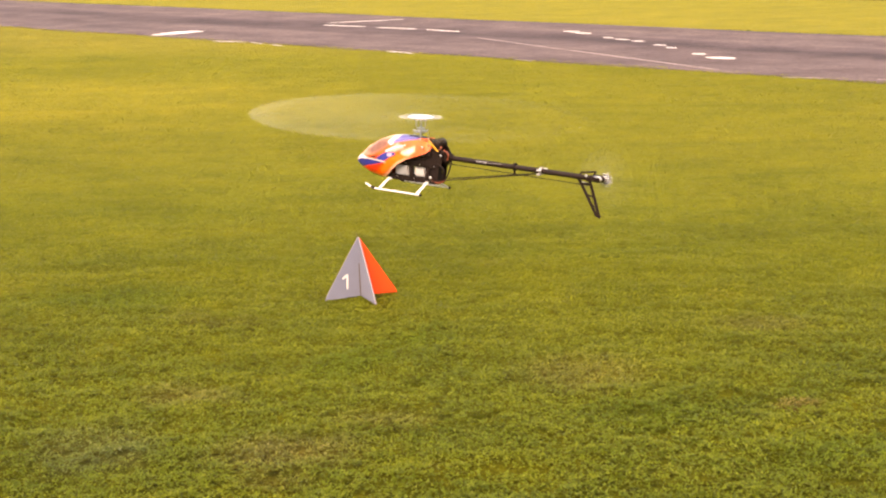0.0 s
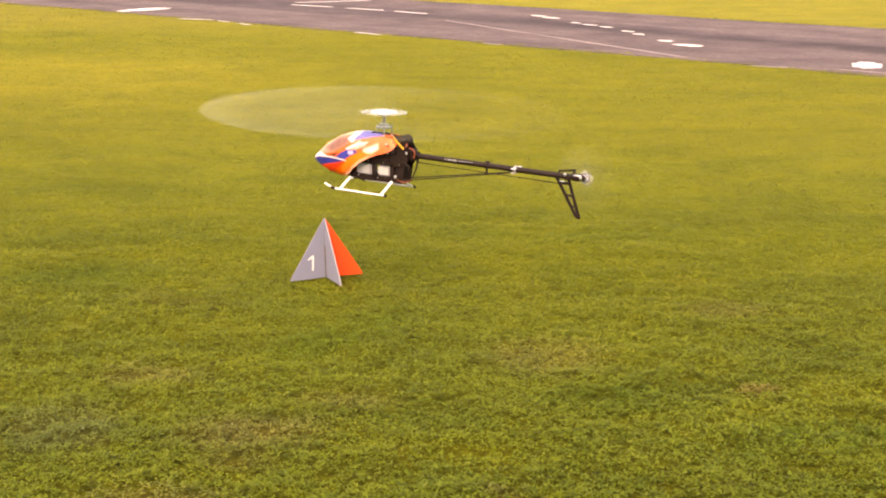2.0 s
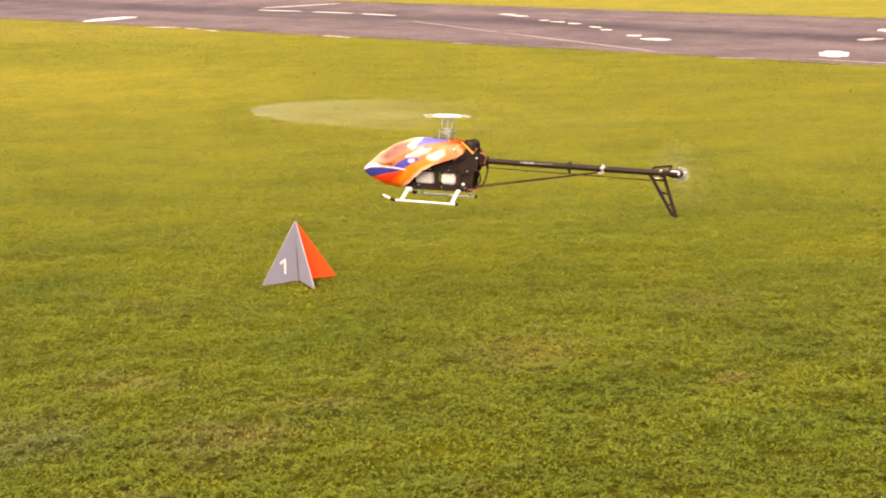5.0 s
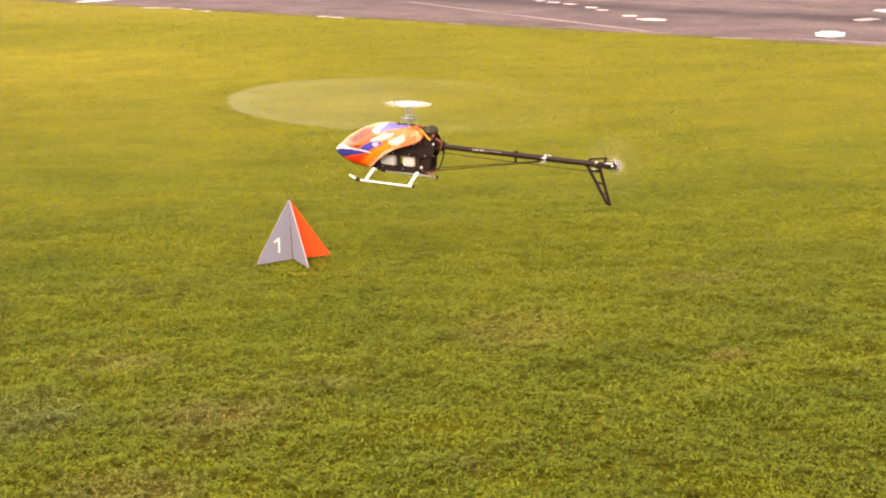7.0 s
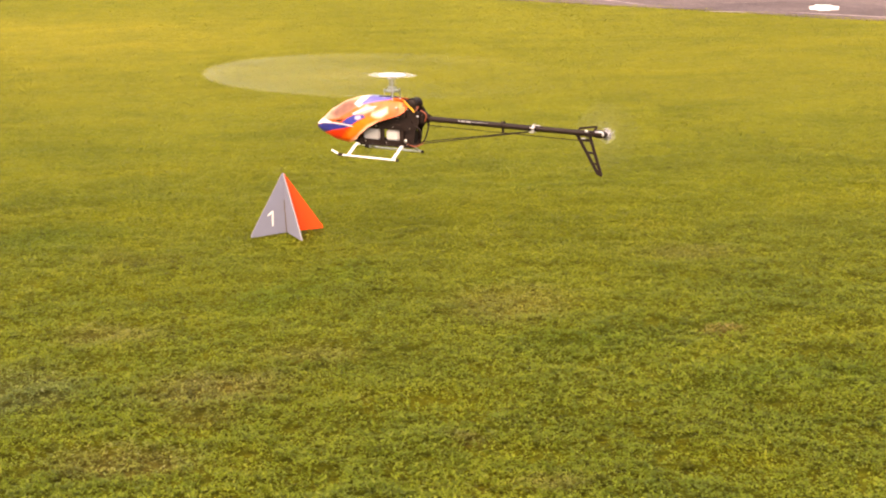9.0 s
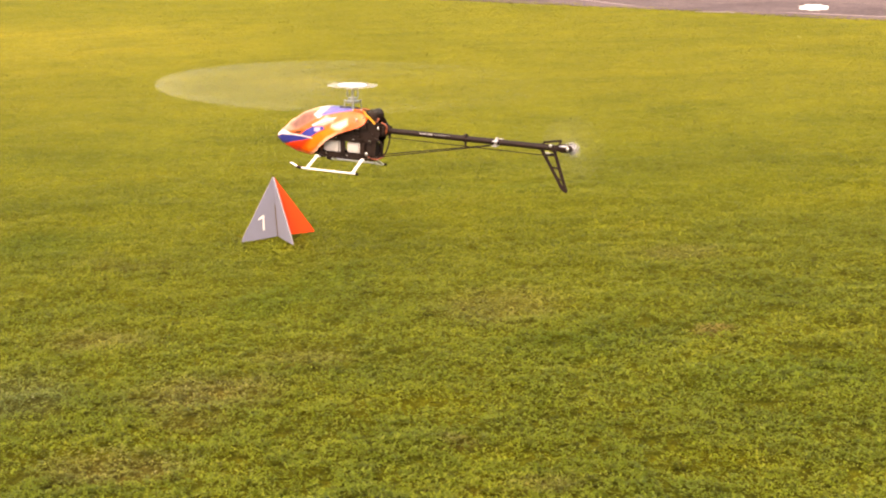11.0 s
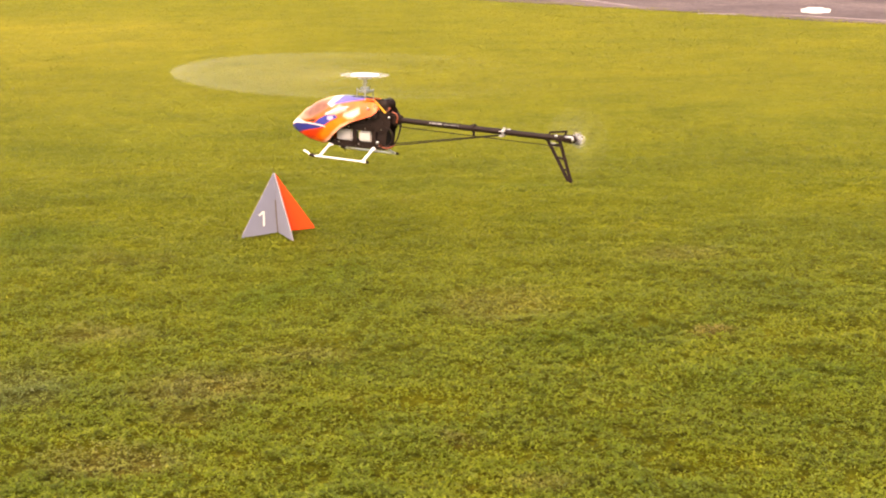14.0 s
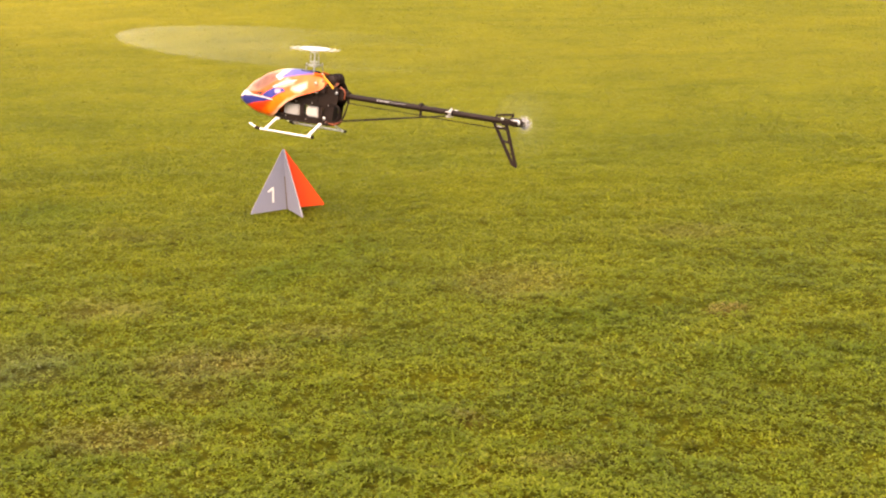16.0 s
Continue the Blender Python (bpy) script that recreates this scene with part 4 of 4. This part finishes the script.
def airframe(root):
    for y in (0.034, -0.034):
        bm = bmesh.new()
        plate(bm, [(0.16, -0.225), (0.10, -0.19), (0.06, -0.10), (-0.085, -0.095), (-0.130, -0.125), (-0.146, -0.15), (-0.144, -0.19), (-0.132, -0.215), (-0.115, -0.226), (0.02, -0.224)], y, 0.003)
        bar(bm, (0.17, -0.278), (-0.115, -0.284), 0.018, y, 0.003)
        for x0, x1 in ((0.155, 0.148), (0.031, 0.031), (-0.062, -0.062), (-0.118, -0.108)):
            bar(bm, (x0, -0.214), (x1, -0.288), 0.02, y, 0.003)
        part("side_frame", bm, M_BLACK, root, "black carbon side frame")
    bm = bmesh.new()
    box(bm, (-0.115, -0.036, -0.298), (0.16, 0.036, -0.289), bevel=0.002)
    part("bottom_plate", bm, M_BLACK, root)
    bm = bmesh.new()
    box(bm, (-0.06, -0.03, -0.215), (0.12, 0.03, -0.115), bevel=0.006)
    rod(bm, (0.0, 0, -0.12), (0.0, 0, -0.098), 0.035, seg=24)
    part("gearbox", bm, M_RUBBER, root)
    for lo, hi in (((0.05, -0.028, -0.274), (0.128, 0.029, -0.226)), ((-0.046, -0.028, -0.272), (0.016, 0.029, -0.228))):
        bm = bmesh.new()
        box(bm, lo, hi, bevel=0.006)
        part("battery", bm, M_TANK, root, "milky white box between the side frames")
    bm = bmesh.new()
    box(bm, (-0.112, -0.022, -0.282), (-0.064, 0.024, -0.222), bevel=0.004)
    part("receiver", bm, M_RUBBER, root)
    for s in (1, -1):
        for x, z in ((0.13, -0.218), (0.06, -0.213), (-0.02, -0.214), (-0.1, -0.214), (-0.09, -0.135), (-0.03, -0.125), (0.01, -0.282), (-0.09, -0.284), (0.11, -0.279)):
            bm = bmesh.new()
            rod(bm, (x, s * 0.0352, z), (x, s * 0.0375, z), 0.0028, seg=8)
            part("screw", bm, M_SILVER, root)
    for a, b in (((0.04, 0.05, -0.196), (-0.055, 0.05, -0.199)), ((-0.02, 0.05, -0.125), (-0.05, 0.05, -0.18)), ((-0.075, 0.045, -0.12), (-0.115, 0.045, -0.185))):
        bm = bmesh.new()
        rod(bm, a, b, 0.0015, seg=6)
        ball(bm, a, (0.004, 0.004, 0.004), 8, 6)
        ball(bm, b, (0.004, 0.004, 0.004), 8, 6)
        part("link_rod", bm, M_RUBBER, root)
    # servos and links on the visible side
    for x, z in ((0.05, -0.155), (-0.015, -0.165), (-0.07, -0.15)):
        bm = bmesh.new()
        box(bm, (x - 0.018, 0.037, z - 0.016), (x + 0.018, 0.052, z + 0.016), bevel=0.002)
        part("servo", bm, M_RUBBER, root)
    bm = bmesh.new()
    rod(bm, (0.05, 0.057, -0.158), (-0.06, 0.057, -0.166), 0.0016)
    part("link_rod", bm, M_SILVER, root)
    bm = bmesh.new()
    rod(bm, (-0.106, -0.03, -0.113), (-0.106, 0.030, -0.113), 0.0225, seg=28)
    ball(bm, (-0.106, 0.030, -0.113), (0.0225, 0.008, 0.0225), 24, 10)
    motor = part("motor", bm, M_BLACK, root, "black finned motor", smooth=True)
    for k in range(6):
        bm = bmesh.new()
        y = -0.026 + 0.0115 * k
        rod(bm, (-0.106, y - 0.0018, -0.113), (-0.106, y + 0.0018, -0.113), 0.0262, seg=28)
        part("cooling_fin", bm, M_BLACK, motor)
    bm = bmesh.new()
    rod(bm, (-0.132, 0.020, -0.122), (-0.128, 0.034, -0.137), 0.0055, seg=10)
    part("plug", bm, M_WIRE, motor, "red-brown plug")
    bm = bmesh.new()
    bar(bm, (-0.078, -0.095), (-0.130, -0.141), 0.0062, 0.048, 0.006)
    part("band", bm, M_YELLOW, root, "yellow band")
    bm = bmesh.new()
    box(bm, (-0.165, -0.022, -0.194), (-0.112, 0.022, -0.146), bevel=0.006)
    part("boom_mount", bm, M_BLACK, root)
    for c, r in (((-0.140, 0.04, -0.160), 0.006), ((-0.085, 0.042, -0.268), 0.008), ((-0.055, 0.067, -0.126), 0.006)):
        bm = bmesh.new()
        ball(bm, c, (r, r * 0.7, r), 12, 8)
        part("fitting", bm, M_SILVER, root, "silver fitting")
    for pts, m in ((((-0.10, 0.03, -0.27), (-0.135, 0.034, -0.283), (-0.165, 0.03, -0.262), (-0.178, 0.02, -0.22), (-0.18, 0.012, -0.19)), M_RUBBER),
                   (((-0.12, 0.036, -0.2), (-0.15, 0.04, -0.215), (-0.155, 0.036, -0.25), (-0.135, 0.034, -0.275)), M_RUBBER),
                   (((-0.09, 0.036, -0.282), (-0.13, 0.04, -0.288), (-0.165, 0.034, -0.272)), M_WIRE),
                   (((-0.15, 0.03, -0.135), (-0.175, 0.032, -0.15), (-0.17, 0.028, -0.18)), M_WIRE)):
        bm = bmesh.new()
        tube(bm, pts, 0.0032)
        part("cable", bm, m, root, "black cable" if m == M_RUBBER else "orange wire")


def tail(root):
    bm = bmesh.new()
    rod(bm, (-0.10, 0, -0.1705), (-0.890, 0, -0.1875), 0.0118, seg=20)
    boom = part("tail_boom", bm, M_BLACK, root, "black carbon tail boom", smooth=False)
    for x0, x1, h in ((-0.315, -0.322, 0.007), (-0.327, -0.345, 0.007), (-0.35, -0.372, 0.007), (-0.378, -0.45, 0.0018)):
        bm = bmesh.new()
        z = -0.168 - (-0.10 - x0) * 0.0218
        box(bm, (x1, 0.0118, z - h / 2 + 0.002), (x0, 0.0132, z + h / 2 + 0.002))
        part("lettering_bar", bm, M_LETTER, boom, "pale lettering bar")
    for x, w in ((-0.512, 0.012), (-0.172, 0.012)):
        z = -0.168 - (-0.10 - x) * 0.0218
        bm = bmesh.new()
        rod(bm, (x - w / 2, 0, z), (x + w / 2, 0, z), 0.0165, seg=20)
        rod(bm, (x, 0.0, z - 0.012), (x, 0.0, z - 0.032), 0.005)
        part("boom_clamp", bm, M_RUBBER, root)
    bm = bmesh.new()
    z = -0.183
    rod(bm, (-0.642, 0, z), (-0.653, 0, z), 0.0145, seg=20)
    box(bm, (-0.652, -0.018, z - 0.017), (-0.632, 0.018, z - 0.011), bevel=0.002)
    box(bm, (-0.652, -0.010, z + 0.010), (-0.642, 0.008, z + 0.018), bevel=0.003)
    part("stabiliser_clamp", bm, M_TANK, root, "white plastic clamp")
    for s in (1, -1):
        bm = bmesh.new()
        box(bm, (-0.660, s * 0.012, z + 0.006), (-0.642, s * 0.040, z + 0.009), bevel=0.001)
        part("stabiliser", bm, M_TANK, root, "pale stabiliser tab")
    for s in (1, -1):
        bm = bmesh.new()
        rod(bm, (-0.095, s * 0.042, -0.284), (-0.628, s * 0.012, -0.197), 0.0020)
        part("boom_strut", bm, M_BLACK, root, "thin black boom strut")
    bm = bmesh.new()
    rod(bm, (-0.175, 0.022, -0.196), (-0.905, 0.022, -0.216), 0.0018, seg=6)
    part("tail_pushrod", bm, M_BLACK, root)
    # skeleton fin
    bm = bmesh.new()
    for a, b, w in (((-0.834, -0.198), (-0.922, -0.346), 0.013), ((-0.884, -0.195), (-0.937, -0.352), 0.013), ((-0.916, -0.343), (-0.942, -0.355), 0.012),
                    ((-0.872, -0.262), (-0.908, -0.268), 0.008), ((-0.838, -0.212), (-0.892, -0.216), 0.010), ((-0.826, -0.2), (-0.846, -0.166), 0.008),
                    ((-0.845, -0.168), (-0.916, -0.158), 0.008), ((-0.914, -0.160), (-0.890, -0.2), 0.008), ((-0.905, -0.306), (-0.921, -0.31), 0.006)):
        bar(bm, a, b, w, -0.004 + 0.0003 * len(bm.verts) / 8, 0.003)
    part("tail_fin", bm, M_BLACK, root, "black skeleton tail fin")
    bm = bmesh.new()
    box(bm, (-0.900, -0.010, -0.202), (-0.868, 0.010, -0.176), bevel=0.004)
    ball(bm, (-0.925, 0.0, -0.187), (0.036, 0.014, 0.017))
    part("tail_gearbox", bm, M_BLACK, root)
    for c, r in (((-0.928, 0.009, -0.178), (0.020, 0.006, 0.0045)), ((-0.944, 0.010, -0.188), (0.006, 0.004, 0.008)), ((-0.876, 0.013, -0.178), (0.007, 0.004, 0.006)), ((-0.862, 0.006, -0.208), (0.012, 0.004, 0.003))):
        bm = bmesh.new()
        ball(bm, c, r, 12, 8)
        part("tail_cap", bm, M_SILVER, root, "silver tail cap")


def landing_gear(root):
    for s in (1, -1):
        bm = bmesh.new()
        rod(bm, (0.185, s * 0.12, -0.334), (-0.084, s * 0.12, -0.338), 0.0041, seg=12)
        rod(bm, (0.192, s * 0.12, -0.333), (0.232, s * 0.12, -0.316), 0.0047, 0.004, 12)
        part("skid", bm, M_PLASTIC, root, "white landing skid")
        bm = bmesh.new()
        rod(bm, (0.200, s * 0.12, -0.331), (0.178, s * 0.12, -0.3345), 0.0068, seg=12)
        part("skid_joint", bm, M_RUBBER, root)
        bm = bmesh.new()
        rod(bm, (-0.08, s * 0.12, -0.338), (-0.088, s * 0.12, -0.338), 0.0062, seg=12)
        part("skid_cap", bm, M_RUBBER, root)
    for x, lean in ((0.150, 0.012), (-0.060, -0.012)):
        for s in (1, -1):
            bm = bmesh.new()
            a, b = Vector((x + lean, s * 0.12, -0.335)), Vector((x - lean * 0.4, s * 0.034, -0.292))
            d = b - a
            m = Matrix.Translation((a + b) / 2) @ Matrix.Rotation(math.atan2(d.z, d.y), 4, "X")
            box(bm, (-0.0075, -d.length / 2, -0.003), (0.0075, d.length / 2, 0.003), m, bevel=0.002)
            part("strut", bm, M_PLASTIC, root, "white flat landing gear strut")
        bm = bmesh.new()
        box(bm, (x - 0.012, -0.045, -0.300), (x + 0.006, 0.045, -0.292), bevel=0.002)
        part("cross_piece", bm, M_PLASTIC, root)


def rotor_parts(root):
    """Mast and swashplate stay; head and blades spin. The blades are thin vanes all round, as a fast spin smears them."""
    bm = bmesh.new()
    rod(bm, (0, 0, -0.13), (0, 0, 0.0), 0.0045, seg=14)
    part("mast", bm, M_SILVER, root, "steel rotor mast", smooth=False)
    bm = bmesh.new()
    rod(bm, (0, 0, -0.068), (0, 0, -0.060), 0.028, seg=24)
    rod(bm, (0, 0, -0.054), (0, 0, -0.047), 0.020, seg=24)
    for k in range(4):
        a = 0.6 + k * math.pi / 2
        ball(bm, (0.032 * math.cos(a), 0.032 * math.sin(a), -0.058), (0.005, 0.005, 0.005), 8, 6)
    part("swashplate", bm, M_SILVER, root, "silver swashplate")
    for k in range(4):
        a = 0.6 + k * math.pi / 2
        bm = bmesh.new()
        rod(bm, (0.032 * math.cos(a), 0.032 * math.sin(a), -0.058), (0.036 * math.cos(a), 0.040 * math.sin(a), -0.125), 0.0022, seg=6)
        ball(bm, (0.034 * math.cos(a), 0.037 * math.sin(a), -0.098), (0.005, 0.005, 0.005), 8, 6)
        part("servo_link", bm, M_SILVER, root)
    head = bm_object("main_rotor", box(bmesh.new(), (-0.03, -0.012, -0.014), (0.03, 0.012, 0.01), bevel=0.004), M_SILVER, root, "spinning silver rotor head")
    for k in range(2):
        bm = bmesh.new()
        a = 0.9 + k * math.pi
        rod(bm, (0.022 * math.cos(a), 0.022 * math.sin(a), -0.045), (0.022 * math.cos(a), 0.022 * math.sin(a), -0.01), 0.0022, seg=6)
        ball(bm, (0.022 * math.cos(a), 0.022 * math.sin(a), -0.03), (0.0045, 0.0045, 0.0045), 8, 6)
        part("blade_link", bm, M_SILVER, head)
    # smeared bright grips round the hub
    bm = bmesh.new()
    ball(bm, (0, 0, 0.004), (0.060, 0.060, 0.0060), 32, 10)
    part("blade_grip", bm, M_GRIP_SWEEP, head, "bright blurred blade grips", smooth=True)
    bm = bmesh.new()
    ball(bm, (0, 0, 0.003), (0.105, 0.105, 0.0035), 32, 8)
    part("blade_root", bm, M_ROOT_SWEEP, head, "grey blurred blade roots", smooth=True)
    count = 40
    for half in range(2):
        bm = bmesh.new()
        centre = bm.verts.new((0, 0, 0.002))
        for k in range(half, count, 2):
            a = 2 * math.pi * k / count
            t = Vector((math.sin(a), -math.cos(a), 0))          # the way the blade moves
            rr = Vector((math.cos(a), math.sin(a), 0))
            row = []
            for r, wide in ((0.16, 0.007), (0.4, 0.016), (0.62, 0.027), (0.69, 0.036), (0.74, 0.056), (0.775, 0.064), (0.79, 0.03)):
                row.append([bm.verts.new(rr * r + t * (c * wide * math.cos(PITCH)) + Vector((0, 0, c * wide * math.sin(PITCH) + 0.017 * r))) for c in (-1, 1)])
            bm.faces.new((centre, row[0][0], row[0][1]))
            for p, q in zip(row, row[1:]):
                bm.faces.new((p[0], q[0], q[1], p[1]))
        part("rotor_blade", bm, M_SWEEP, head, "white main rotor blade smeared by its spin")
    tail_head = bm_object("tail_rotor", rod(bmesh.new(), (0, -0.012, 0), (0, 0.03, 0), 0.006, seg=12), M_SILVER, root, "spinning tail rotor")
    bm = bmesh.new()
    for r in (0.015, 0.020, 0.026, 0.034):
        ball(bm, (0, 0, 0), (r, 0.007, r), 24, 8)
    part("tail_grip", bm, M_TAIL_GRIP, tail_head, "bright blurred tail grips", smooth=True)
    bm = bmesh.new()
    centre = bm.verts.new((0, 0, 0))
    for k in range(48):
        a = 2 * math.pi * k / 48
        t, rr = Vector((math.sin(a), 0, -math.cos(a))), Vector((math.cos(a), 0, math.sin(a)))
        p, q = ([bm.verts.new(rr * r + t * (c * 0.012) + Vector((0, c * 0.004, 0))) for c in (-1, 1)] for r in (0.04, 0.13))
        bm.faces.new((centre, p[0], p[1]))
        bm.faces.new((p[0], q[0], q[1], p[1]))
    part("tail_blade", bm, M_TAIL_SWEEP, tail_head, "pale tail rotor blade smeared by its spin")
    return head, tail_head


PITCH = radians(6)


def helicopter():
    root = new("model_helicopter")
    tagged(root, "hovering radio-controlled helicopter with orange and blue canopy", "helicopter")
    canopy(root)
    airframe(root)
    tail(root)
    landing_gear(root)
    return (root, *rotor_parts(root))


heli, main_rotor, tail_rotor = helicopter()

lawn_blades()
outer_lawn()
field_edges()
field_trees()
field_stake()


# ---------------------------------------------------------------- motion
def motions():
    # the helicopter's hub: seconds, place, roll, pitch, heading
    walk(heli, [(t, pose(x, y, z, roll, pitch, head)) for t, x, y, z, roll, pitch, head in FLIGHT])
    # the rotors turn clockwise seen from above, a step each thirtieth of a second
    walk(main_rotor, [(k / FPS, pose(0, 0, 0, 0, -1.0, 0) @ pose(0, 0, 0, 0, 0, -77 * k)) for k in range(16 * FPS + 1)])
    walk(tail_rotor, [(k / FPS, pose(-0.945, -0.038, -0.195, 0, 83 * k, 0)) for k in range(16 * FPS + 1)])


motions()
